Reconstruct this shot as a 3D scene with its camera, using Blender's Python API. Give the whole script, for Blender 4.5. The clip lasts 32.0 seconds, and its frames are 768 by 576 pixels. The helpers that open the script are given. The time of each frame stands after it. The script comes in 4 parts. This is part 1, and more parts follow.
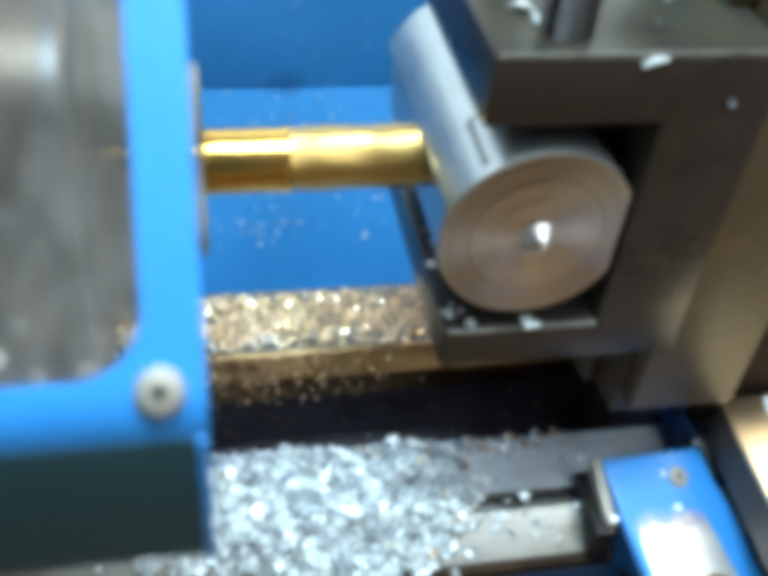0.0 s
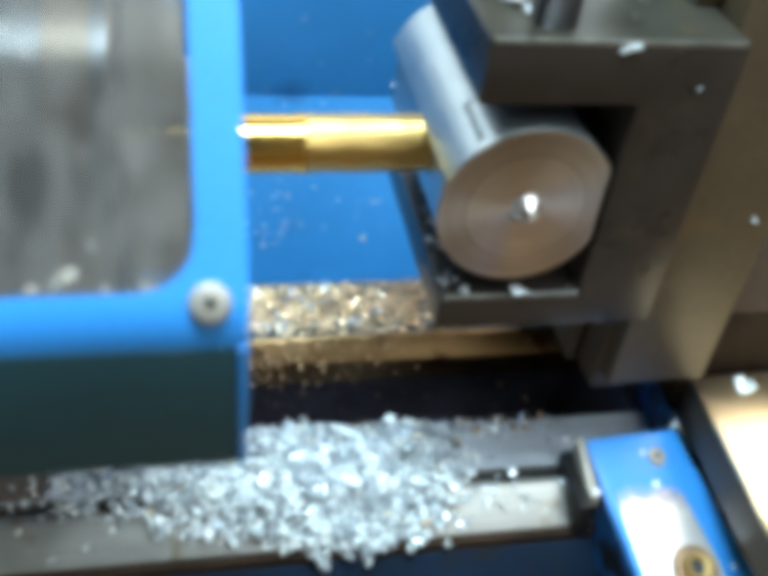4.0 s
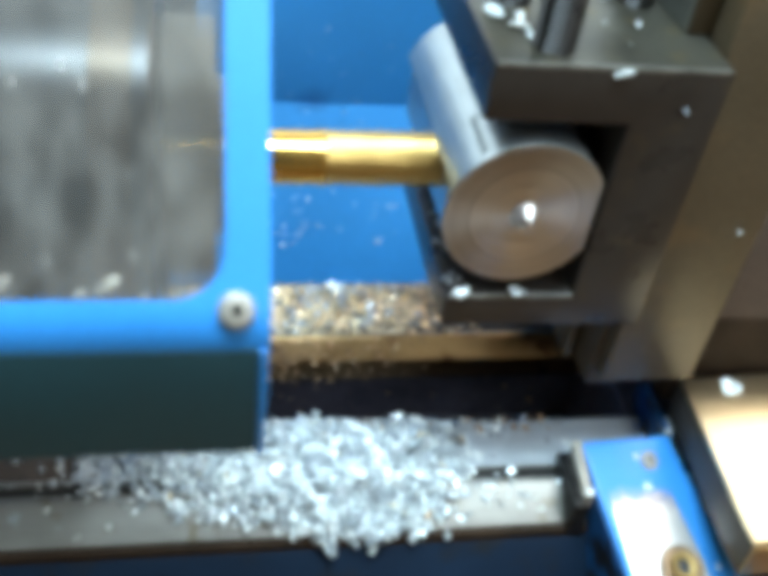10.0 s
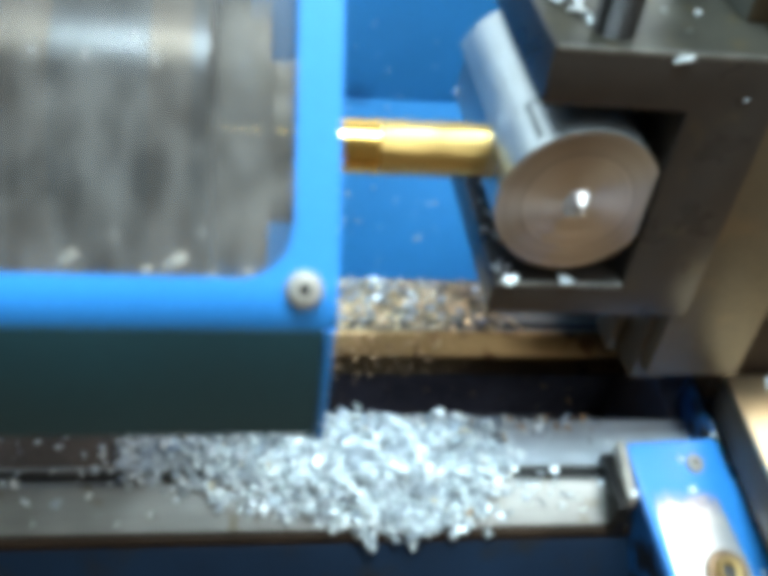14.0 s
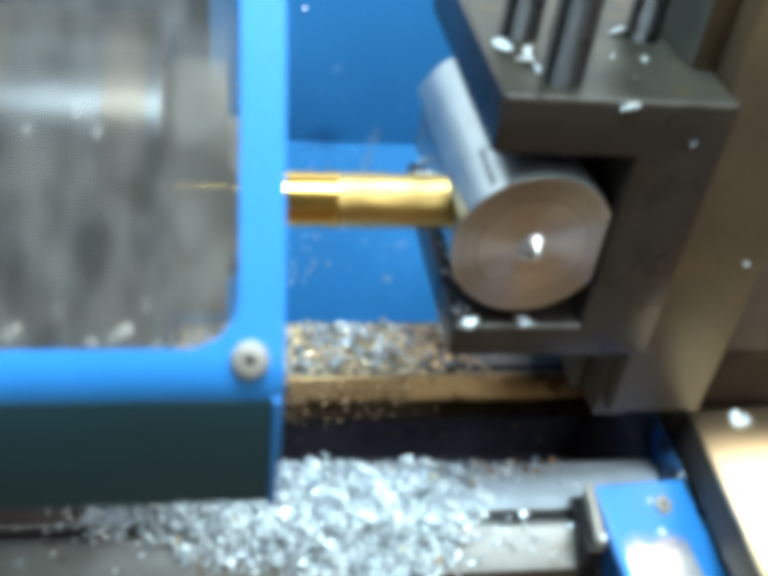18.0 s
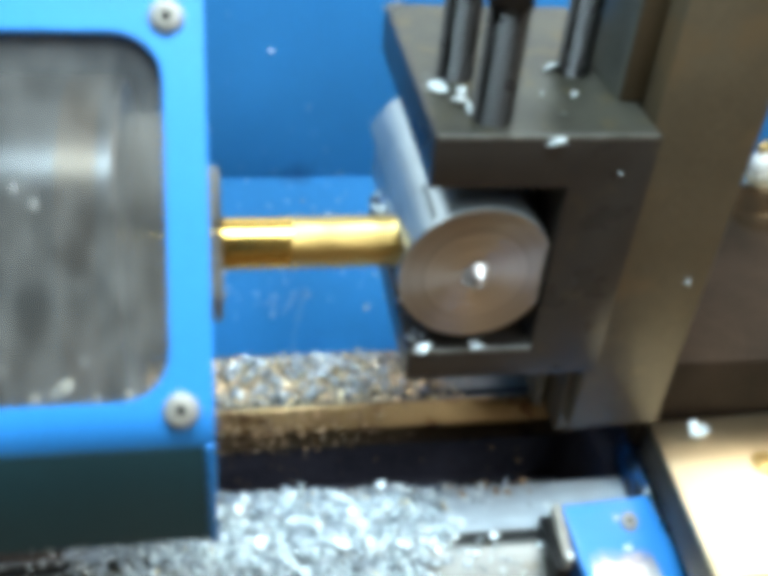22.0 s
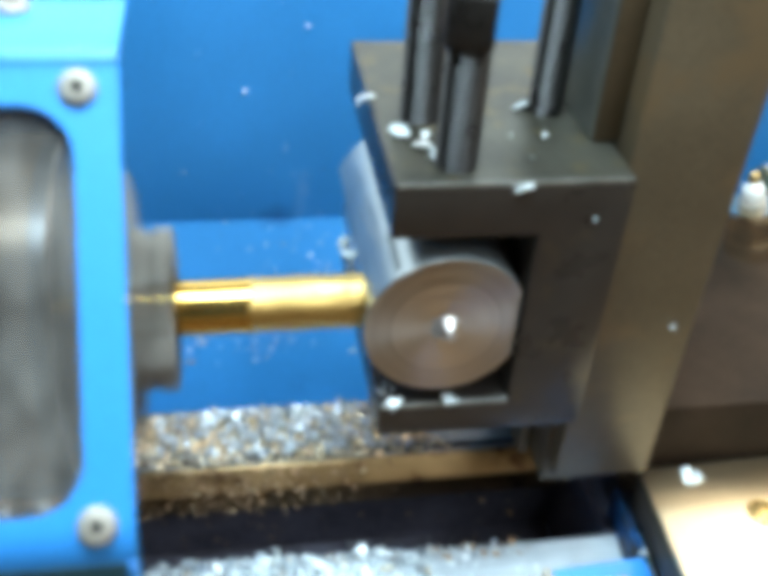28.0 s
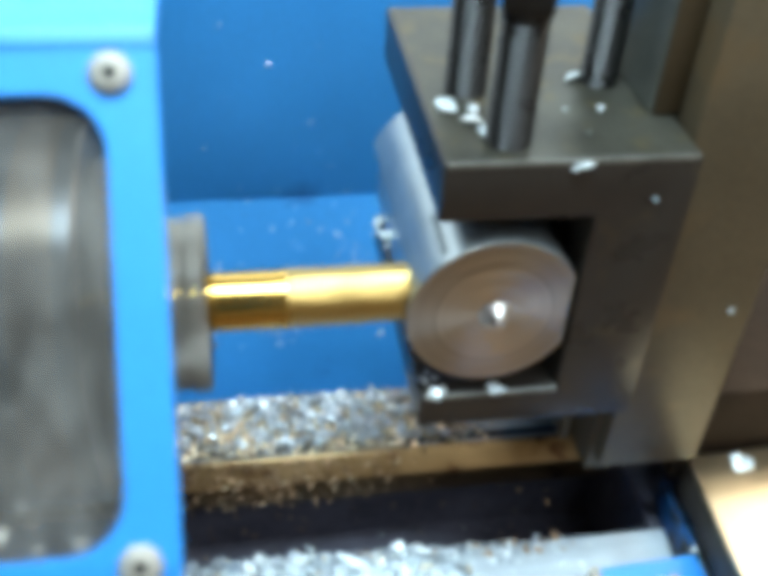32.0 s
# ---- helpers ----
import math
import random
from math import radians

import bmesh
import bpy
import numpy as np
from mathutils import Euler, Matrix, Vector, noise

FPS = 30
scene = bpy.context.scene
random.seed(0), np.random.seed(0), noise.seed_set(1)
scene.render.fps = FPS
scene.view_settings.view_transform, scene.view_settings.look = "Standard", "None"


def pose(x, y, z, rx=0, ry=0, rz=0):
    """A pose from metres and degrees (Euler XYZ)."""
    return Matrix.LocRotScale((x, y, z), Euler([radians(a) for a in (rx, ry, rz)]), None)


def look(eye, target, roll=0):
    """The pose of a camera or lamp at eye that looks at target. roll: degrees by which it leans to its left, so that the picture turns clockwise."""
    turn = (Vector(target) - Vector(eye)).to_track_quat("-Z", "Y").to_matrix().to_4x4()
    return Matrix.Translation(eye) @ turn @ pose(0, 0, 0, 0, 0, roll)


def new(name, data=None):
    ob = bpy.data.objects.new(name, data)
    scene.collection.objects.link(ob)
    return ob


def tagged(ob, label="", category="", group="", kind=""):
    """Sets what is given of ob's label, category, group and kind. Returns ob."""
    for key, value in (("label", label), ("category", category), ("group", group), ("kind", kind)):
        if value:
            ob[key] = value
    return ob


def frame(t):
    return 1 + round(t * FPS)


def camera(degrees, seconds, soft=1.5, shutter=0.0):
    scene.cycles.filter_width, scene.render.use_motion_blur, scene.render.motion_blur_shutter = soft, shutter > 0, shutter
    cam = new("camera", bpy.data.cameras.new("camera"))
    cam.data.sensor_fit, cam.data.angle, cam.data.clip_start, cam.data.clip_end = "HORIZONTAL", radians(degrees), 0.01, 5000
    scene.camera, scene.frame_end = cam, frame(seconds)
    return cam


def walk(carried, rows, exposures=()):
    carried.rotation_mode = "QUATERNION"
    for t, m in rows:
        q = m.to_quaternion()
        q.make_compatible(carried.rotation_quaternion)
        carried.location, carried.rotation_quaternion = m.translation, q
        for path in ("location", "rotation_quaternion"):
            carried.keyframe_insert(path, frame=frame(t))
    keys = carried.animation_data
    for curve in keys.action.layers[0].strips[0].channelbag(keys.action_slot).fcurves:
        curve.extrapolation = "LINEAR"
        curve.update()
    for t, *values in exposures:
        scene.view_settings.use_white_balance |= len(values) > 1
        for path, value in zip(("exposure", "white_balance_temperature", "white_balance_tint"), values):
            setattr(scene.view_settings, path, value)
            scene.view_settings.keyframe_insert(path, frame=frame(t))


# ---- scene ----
cam = camera(44.42, 32.0, soft=9.5, shutter=0.9)
cam.data.dof.use_dof = True
cam.data.dof.focus_distance, cam.data.dof.aperture_fstop = 0.33, 13.0
PATH = [
    (0, -0.0587, -0.1733, 0.0903, 47.54, -4.76, -9.94),
    (0.5, -0.0620, -0.1786, 0.0910, 48.08, -5.18, -10.30),
    (1, -0.0612, -0.1867, 0.0917, 48.72, -5.31, -9.58),
    (1.5, -0.0667, -0.1874, 0.0938, 49.49, -5.52, -10.83),
    (2, -0.0648, -0.1825, 0.0975, 49.29, -5.51, -10.78),
    (2.5, -0.0637, -0.1861, 0.0981, 49.62, -5.54, -10.20),
    (3, -0.0667, -0.1968, 0.0931, 50.75, -5.79, -9.99),
    (3.5, -0.0679, -0.1982, 0.0930, 50.08, -5.94, -9.94),
    (5.5, -0.0689, -0.2028, 0.0942, 48.54, -6.15, -9.67),
    (6, -0.0610, -0.2048, 0.0963, 47.98, -5.76, -8.27),
    (6.5, -0.0664, -0.2152, 0.0955, 49.08, -6.25, -8.62),
    (7, -0.0675, -0.2184, 0.0967, 49.07, -6.45, -8.34),
    (7.5, -0.0722, -0.2177, 0.0997, 48.69, -6.58, -8.87),
    (8, -0.0701, -0.2194, 0.1013, 48.50, -6.26, -8.09),
    (8.5, -0.0702, -0.2210, 0.1019, 48.56, -6.21, -7.65),
    (9, -0.0713, -0.2206, 0.1034, 48.51, -6.36, -7.82),
    (9.5, -0.0678, -0.2183, 0.1035, 48.95, -6.49, -7.56),
    (10, -0.0703, -0.2112, 0.1080, 48.96, -6.73, -7.97),
    (10.5, -0.0739, -0.2107, 0.1084, 49.10, -6.94, -8.45),
    (11, -0.0717, -0.2137, 0.1075, 49.05, -6.87, -8.10),
    (11.5, -0.0719, -0.2177, 0.1057, 49.38, -7.09, -8.21),
    (12, -0.0655, -0.2168, 0.1079, 48.80, -6.67, -7.48),
    (12.5, -0.0592, -0.2205, 0.1061, 49.29, -6.07, -6.07),
    (13, -0.0679, -0.2192, 0.1038, 49.60, -6.40, -6.52),
    (13.5, -0.0728, -0.2189, 0.1011, 49.94, -6.62, -6.04),
    (14, -0.0779, -0.2111, 0.1024, 49.02, -6.79, -6.05),
    (14.5, -0.0765, -0.2104, 0.1017, 48.96, -6.47, -5.69),
    (16.5, -0.0738, -0.2130, 0.1019, 49.34, -6.32, -6.07),
    (17, -0.0754, -0.2101, 0.1051, 50.10, -6.52, -6.83),
    (17.5, -0.0758, -0.2040, 0.1084, 50.41, -6.79, -7.60),
    (18, -0.0715, -0.2077, 0.1088, 50.91, -6.63, -7.54),
    (18.5, -0.0721, -0.2140, 0.1084, 51.22, -6.72, -8.89),
    (19, -0.0671, -0.2193, 0.1106, 51.03, -6.27, -8.77),
    (19.5, -0.0649, -0.2213, 0.1130, 51.13, -5.74, -8.89),
    (20, -0.0631, -0.2213, 0.1160, 51.48, -5.16, -8.77),
    (20.5, -0.0661, -0.2181, 0.1180, 51.96, -5.02, -9.49),
    (21, -0.0563, -0.2154, 0.1216, 51.80, -4.79, -8.47),
    (21.5, -0.0546, -0.2146, 0.1237, 51.81, -4.86, -8.46),
    (22, -0.0564, -0.2158, 0.1232, 51.98, -4.50, -8.38),
    (22.5, -0.0587, -0.2157, 0.1220, 52.01, -4.16, -8.15),
    (23, -0.0612, -0.2207, 0.1186, 52.87, -3.82, -7.84),
    (23.5, -0.0656, -0.2211, 0.1165, 53.23, -3.88, -8.19),
    (24, -0.0639, -0.2168, 0.1198, 52.50, -3.80, -7.98),
    (24.5, -0.0651, -0.2160, 0.1209, 52.94, -3.72, -8.17),
    (26.5, -0.0591, -0.2207, 0.1239, 52.97, -2.94, -8.22),
    (27, -0.0554, -0.2104, 0.1254, 52.92, -3.20, -8.78),
    (27.5, -0.0449, -0.2007, 0.1242, 53.05, -3.29, -8.44),
    (28, -0.0408, -0.1953, 0.1235, 53.02, -3.32, -8.58),
    (28.5, -0.0400, -0.1897, 0.1225, 52.78, -2.94, -8.44),
    (29, -0.0436, -0.1892, 0.1201, 53.25, -2.77, -8.48),
    (29.5, -0.0481, -0.1859, 0.1192, 53.10, -2.98, -8.80),
    (30, -0.0470, -0.1835, 0.1205, 52.62, -2.66, -8.37),
    (30.5, -0.0480, -0.1819, 0.1187, 52.53, -2.72, -8.54),
    (31, -0.0506, -0.1769, 0.1195, 51.59, -3.02, -9.06),
    (31.5, -0.0492, -0.1745, 0.1184, 51.14, -2.94, -8.83),
    (32, -0.0476, -0.1752, 0.1173, 50.95, -2.74, -8.36),]
walk(cam, [(t, pose(*m)) for t, *m in PATH],
     [(0, 0.0), (5, 0.04), (8, 0.10), (12, 0.05), (19, 0.0), (26, 0.02), (28.5, 0.13), (31, 0.0), (32, -0.02)])

# ---- light: a cool lamp over the machine and a warm bright window behind and to one side ----
world = bpy.data.worlds.new("world")
world.use_nodes = True
world.node_tree.nodes["Background"].inputs[0].default_value = (0.75, 0.85, 1.0, 1)
world.node_tree.nodes["Background"].inputs[1].default_value = 0.2
scene.world = world


def area_lamp(name, eye, target, sx, sy, watts, colour):
    data = bpy.data.lights.new(name, "AREA")
    data.shape, data.size, data.size_y, data.energy, data.color = "RECTANGLE", sx, sy, watts, colour
    ob = new(name, data)
    ob.matrix_world = look(eye, target)
    return ob


area_lamp("machine_lamp", (-0.045, -0.065, 0.60), (-0.03, 0.05, -0.1), 0.36, 0.16, 9.6, (0.66, 0.88, 1.0))
sky_panel = area_lamp("window_light", (1.17, 0.657, 1.10), (0.1, 0.0, -0.1), 1.5, 0.85, 24.0, (1.0, 0.90, 0.74))
sky_panel.matrix_world = pose(1.17, 0.657, 1.10, 0, 0, 24)
area_lamp("rear_window_light", (-0.1, 1.5, 0.92), (0.0, 0.0, -0.05), 2.4, 1.15, 22.0, (0.72, 0.90, 1.0))
area_lamp("room_light", (0.85, -0.95, 1.45), (0.85, -0.95, 0), 1.1, 1.2, 25.0, (0.80, 0.91, 0.97))

FEED = 0.02297 / 32  # metres a second by which the cross slide goes back


def fed(t):
    return FEED * (t - 16.0)


# ---- materials ----
def material(name, base, rough=0.5, metal=0.0, dark=0.75, light=1.15, grain=900.0, patch=40.0, bump=0.15, stretch=(1, 1, 1),
             island=0.0, coat=0.0, spec=0.5, stain=None, stain_at=0.62, rough_vary=0.12):
    m = bpy.data.materials.new(name)
    m.use_nodes = True
    nt = m.node_tree
    n, l = nt.nodes, nt.links
    b = n["Principled BSDF"]
    tc = n.new("ShaderNodeTexCoord")
    mp = n.new("ShaderNodeMapping")
    mp.inputs["Scale"].default_value = stretch
    l.new(tc.outputs["Object"], mp.inputs["Vector"])
    fine, broad = n.new("ShaderNodeTexNoise"), n.new("ShaderNodeTexNoise")
    fine.inputs["Scale"].default_value, broad.inputs["Scale"].default_value = grain, patch
    fine.inputs["Detail"].default_value, broad.inputs["Detail"].default_value = 3, 5
    l.new(mp.outputs[0], fine.inputs["Vector"])
    l.new(tc.outputs["Object"], broad.inputs["Vector"])
    mix = n.new("ShaderNodeMath")
    mix.operation = "MULTIPLY_ADD"
    l.new(fine.outputs[0], mix.inputs[0])
    mix.inputs[1].default_value = 0.4
    half = n.new("ShaderNodeMath")
    half.operation = "MULTIPLY"
    l.new(broad.outputs[0], half.inputs[0])
    half.inputs[1].default_value = 0.6
    l.new(half.outputs[0], mix.inputs[2])
    last = mix.outputs[0]
    if island:
        geo = n.new("ShaderNodeNewGeometry")
        add = n.new("ShaderNodeMath")
        add.operation = "MULTIPLY_ADD"
        l.new(geo.outputs["Random Per Island"], add.inputs[0])
        add.inputs[1].default_value = island
        sub = n.new("ShaderNodeMath")
        sub.operation = "SUBTRACT"
        l.new(last, sub.inputs[0])
        sub.inputs[1].default_value = island / 2
        l.new(sub.outputs[0], add.inputs[2])
        last = add.outputs[0]
    ramp = n.new("ShaderNodeValToRGB")
    ramp.color_ramp.elements[0].position, ramp.color_ramp.elements[1].position = 0.3, 0.7
    ramp.color_ramp.elements[0].color = (*[c * dark for c in base], 1)
    ramp.color_ramp.elements[1].color = (*[min(1, c * light) for c in base], 1)
    l.new(last, ramp.inputs[0])
    colour = ramp.outputs[0]
    if stain:
        spots = n.new("ShaderNodeTexNoise")
        spots.inputs["Scale"].default_value, spots.inputs["Detail"].default_value = patch * 1.7, 6
        l.new(tc.outputs["Object"], spots.inputs["Vector"])
        edge = n.new("ShaderNodeValToRGB")
        edge.color_ramp.elements[0].position, edge.color_ramp.elements[1].position = stain_at, stain_at + 0.12
        l.new(spots.outputs[0], edge.inputs[0])
        over = n.new("ShaderNodeMixRGB")
        l.new(edge.outputs[0], over.inputs[0])
        l.new(colour, over.inputs[1])
        over.inputs[2].default_value = (*stain, 1)
        colour = over.outputs[0]
    l.new(colour, b.inputs["Base Color"])
    rr = n.new("ShaderNodeMapRange")
    rr.inputs["To Min"].default_value, rr.inputs["To Max"].default_value = max(0.02, rough - rough_vary), min(1, rough + rough_vary)
    l.new(broad.outputs[0], rr.inputs[0])
    l.new(rr.outputs[0], b.inputs["Roughness"])
    b.inputs["Metallic"].default_value = metal
    b.inputs["Specular IOR Level"].default_value = spec
    b.inputs["Coat Weight"].default_value = coat
    b.inputs["Coat Roughness"].default_value = 0.15
    if bump:
        bp = n.new("ShaderNodeBump")
        bp.inputs["Strength"].default_value, bp.inputs["Distance"].default_value = bump, 0.0004
        l.new(fine.outputs[0], bp.inputs["Height"])
        l.new(bp.outputs[0], b.inputs["Normal"])
    return m


BLUE = material("blue_paint", (0.026, 0.265, 0.72), 0.42, 0, 0.88, 1.1, 700, 25, 0.08, coat=0.2)
BLUE_BACK = material("blue_sheet_paint", (0.036, 0.262, 0.63), 0.45, 0, 0.8, 1.15, 500, 14, 0.08, coat=0.05, stain=(0.02, 0.13, 0.36), stain_at=0.64)
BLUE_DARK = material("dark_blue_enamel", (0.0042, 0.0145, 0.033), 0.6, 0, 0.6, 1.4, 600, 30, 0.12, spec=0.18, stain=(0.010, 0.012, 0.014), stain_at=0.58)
# darkened blue: grime on the casting's side, painted shade on the strip
GRIMY_SHADED = material("grimy_shaded_blue_paint", (0.011, 0.075, 0.215), 0.5, 0, 0.7, 1.2, 500, 60, 0.15, spec=0.3, stain=(0.010, 0.012, 0.015), stain_at=0.46)
# dark green-grey with the shade of the guard's upright face in it
SHADED_PANEL = material("shaded_green_grey_panel", (0.011, 0.064, 0.084), 0.6, 0, 0.85, 1.15, 500, 25, 0.1)
BLACK = material("black_oxide_steel", (0.055, 0.046, 0.039), 0.30, 0.4, 0.7, 1.3, 900, 45, 0.15, stain=(0.085, 0.067, 0.044), stain_at=0.6)
BLACK_TOP = material("mottled_black_steel", (0.064, 0.060, 0.046), 0.42, 0.55, 0.4, 1.8, 900, 60, 0.2, stain=(0.11, 0.088, 0.048), stain_at=0.54)
BOLT = material("black_bolt_steel", (0.026, 0.025, 0.024), 0.30, 0.5, 0.6, 1.7, 900, 140, 0.2)
POST = material("oily_brown_steel", (0.124, 0.093, 0.056), 0.44, 0.3, 0.7, 1.3, 700, 30, 0.12, spec=0.35, stain=(0.155, 0.105, 0.056), stain_at=0.56)
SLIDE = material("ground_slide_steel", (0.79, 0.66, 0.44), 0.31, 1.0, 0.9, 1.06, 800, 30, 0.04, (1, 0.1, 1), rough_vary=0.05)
BROWN = material("dark_oily_steel", (0.030, 0.019, 0.012), 0.7, 0.0, 0.4, 1.9, 700, 35, 0.2, spec=0.1)
BROWN_RIB = material("brown_oily_rib", (0.095, 0.066, 0.036), 0.5, 0.2, 0.7, 1.3, 700, 40, 0.12, spec=0.35)
WAY = material("way_steel", (0.37, 0.375, 0.35), 0.45, 1.0, 0.72, 1.12, 600, 50, 0.1, (0.04, 1, 1), stain=(0.21, 0.18, 0.12), stain_at=0.60)
REARWAY = material("oily_way_steel", (0.42, 0.28, 0.135), 0.33, 0.95, 0.55, 1.15, 600, 60, 0.15, (0.06, 1, 1), stain=(0.15, 0.08, 0.04), stain_at=0.57)
TROUGH = material("black_oily_casting", (0.095, 0.093, 0.122), 0.6, 0, 0.5, 1.4, 300, 40, 0.3, spec=0.3)
ALU = material("sawn_aluminium", (0.52, 0.565, 0.57), 0.36, 0.85, 0.75, 1.2, 1100, 60, 0.10, (1, 0.04, 1))
ALU_FACE = material("turned_aluminium_face", (0.69, 0.665, 0.645), 0.30, 1.0, 0.96, 1.04, 60, 60, 0.0, rough_vary=0.03)
CHIP = material("aluminium_chip", (0.80, 0.91, 0.98), 0.30, 0.3, 0.50, 1.15, 500, 300, 0.2, island=1.0)
CHIP_GREY = material("dull_aluminium_chip", (0.43, 0.46, 0.48), 0.34, 0.45, 0.26, 1.4, 500, 300, 0.2, island=1.0)
CHIP_BROWN = material("brown_chip", (0.36, 0.23, 0.13), 0.5, 0.3, 0.4, 1.5, 500, 300, 0.2, island=1.0)
CHIP_BRASS = material("brass_chip", (1.0, 0.775, 0.53), 0.28, 0.45, 0.75, 1.1, 500, 300, 0.2, island=0.9)
FLAKE = material("white_chip_dust", (0.88, 0.92, 0.95), 0.4, 0.0, 0.7, 1.05, 500, 300, 0.2, island=1.0)
TIN = material("titanium_nitride_gold", (0.70, 0.43, 0.11), 0.22, 1.0, 0.92, 1.08, 500, 60, 0.05)
TIN_FLUTE = material("satin_titanium_nitride", (0.58, 0.395, 0.135), 0.32, 1.0, 1, 1, 500, 60, 0, rough_vary=0)
# what spins keeps one finish round its axis
CHUCK = material("chuck_steel", (0.112, 0.117, 0.124), 0.34, 0.95, 1, 1, 60, 30, 0, rough_vary=0)
JAW = material("satin_jaw_steel", (0.16, 0.146, 0.125), 0.48, 0.5, 1, 1, 100, 60, 0, spec=0.4, rough_vary=0)
# warmer brown that paints the reflection of warm surroundings on the chuck
WARM_REFLECTION = material("warm_reflection_steel", (0.148, 0.120, 0.096), 0.38, 0.9, 1, 1, 60, 30, 0, rough_vary=0)
# pale grey for the highlights painted along the block's edges
EDGE_GLINT = material("steel_edge_glint", (0.34, 0.34, 0.31), 0.4, 0.8, 0.5, 1.25, 700, 120, 0.2)
# lighter grey that paints the light falling on the rib's left side
RIB_LIT = material("lit_rib_steel", (0.20, 0.205, 0.18), 0.42, 0.5, 0.7, 1.2, 500, 50, 0.1)
SCREW = material("zinc_screw", (0.37, 0.345, 0.295), 0.52, 0.25, 0.7, 1.15, 900, 200, 0.12, stain=(0.25, 0.16, 0.08), stain_at=0.58)
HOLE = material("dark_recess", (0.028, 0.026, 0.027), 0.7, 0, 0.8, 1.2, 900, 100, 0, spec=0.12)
BRASS = material("brass_washer", (0.55, 0.38, 0.15), 0.35, 0.95, 0.75, 1.2, 700, 150, 0.15)
WAYTOP = material("scraped_way_top", (0.70, 0.77, 0.81), 0.36, 0.4, 0.72, 1.12, 600, 70, 0.15, (0.05, 1, 1))
# dark brown that stands in for the guard's shade on the way
WAY_SHADE = material("brown_way_shade", (0.078, 0.064, 0.052), 0.5, 0, 0.6, 1.5, 300, 60, 0.15, spec=0.15)
DIMTOP = material("oily_way_top", (0.26, 0.25, 0.22), 0.4, 0.6, 0.6, 1.3, 600, 60, 0.2)
SIDEFACE = material("dark_side_steel", (0.082, 0.069, 0.054), 0.5, 0.15, 0.7, 1.3, 700, 40, 0.15, spec=0.3)
# darker aluminium that paints the block's reflection on the bar
BAR_REFLECTION = material("dark_reflection_aluminium", (0.27, 0.30, 0.30), 0.45, 0.7, 0.6, 1.3, 1100, 200, 0.1)
CREAM = material("white_enamel", (0.82, 0.80, 0.74), 0.3, 0, 0.9, 1.05, 500, 60, 0.05)
CHROME = material("polished_warm_steel", (0.86, 0.76, 0.58), 0.14, 1.0, 0.92, 1.05, 500, 60, 0.03, rough_vary=0.04)
WALL = material("room_plaster", (0.42, 0.35, 0.27), 0.8, 0, 0.9, 1.05, 60, 3, 0.1)
CEIL = material("ceiling_paint", (0.7, 0.68, 0.64), 0.8, 0, 0.95, 1.03, 60, 3, 0.1)
BENCH = material("brown_bench_wood", (0.20, 0.12, 0.06), 0.5, 0, 0.7, 1.2, 200, 12, 0.2, (0.1, 1, 1))


def glare_pad_material():
    """Bare metal with a glare painted into its colour, fading raggedly into the blue paint towards its upper end."""
    m = bpy.data.materials.new("glare_bare_pad")
    m.use_nodes = True
    n, l = m.node_tree.nodes, m.node_tree.links
    b = n["Principled BSDF"]
    tc, sep, tx = n.new("ShaderNodeTexCoord"), n.new("ShaderNodeSeparateXYZ"), n.new("ShaderNodeTexNoise")
    tx.inputs["Scale"].default_value, tx.inputs["Detail"].default_value = 160, 5
    l.new(tc.outputs["Object"], sep.inputs[0])
    l.new(tc.outputs["Object"], tx.inputs["Vector"])
    wob = n.new("ShaderNodeMath")
    wob.operation = "MULTIPLY_ADD"
    l.new(tx.outputs[0], wob.inputs[0])
    wob.inputs[1].default_value = 0.012
    l.new(sep.outputs["Y"], wob.inputs[2])
    # mask of the painted glare, which grows towards the front
    worn = n.new("ShaderNodeMapRange")
    worn.interpolation_type = "SMOOTHSTEP"
    worn.inputs["From Min"].default_value, worn.inputs["From Max"].default_value = -0.0105, -0.0215
    l.new(wob.outputs[0], worn.inputs[0])
    ramp = n.new("ShaderNodeValToRGB")
    els = ramp.color_ramp.elements
    els[0].position, els[0].color = 0.0, (0.026, 0.25, 0.68, 1)
    els[1].position, els[1].color = 1.0, (0.87, 0.83, 0.80, 1)
    els.new(0.45).color = (0.40, 0.36, 0.40, 1)
    l.new(worn.outputs[0], ramp.inputs[0])
    l.new(ramp.outputs[0], b.inputs["Base Color"])
    metal = n.new("ShaderNodeMath")
    metal.operation = "MULTIPLY"
    l.new(worn.outputs[0], metal.inputs[0])
    metal.inputs[1].default_value = 0.85
    l.new(metal.outputs[0], b.inputs["Metallic"])
    b.inputs["Roughness"].default_value = 0.44
    return m


GLARE_PAD = glare_pad_material()


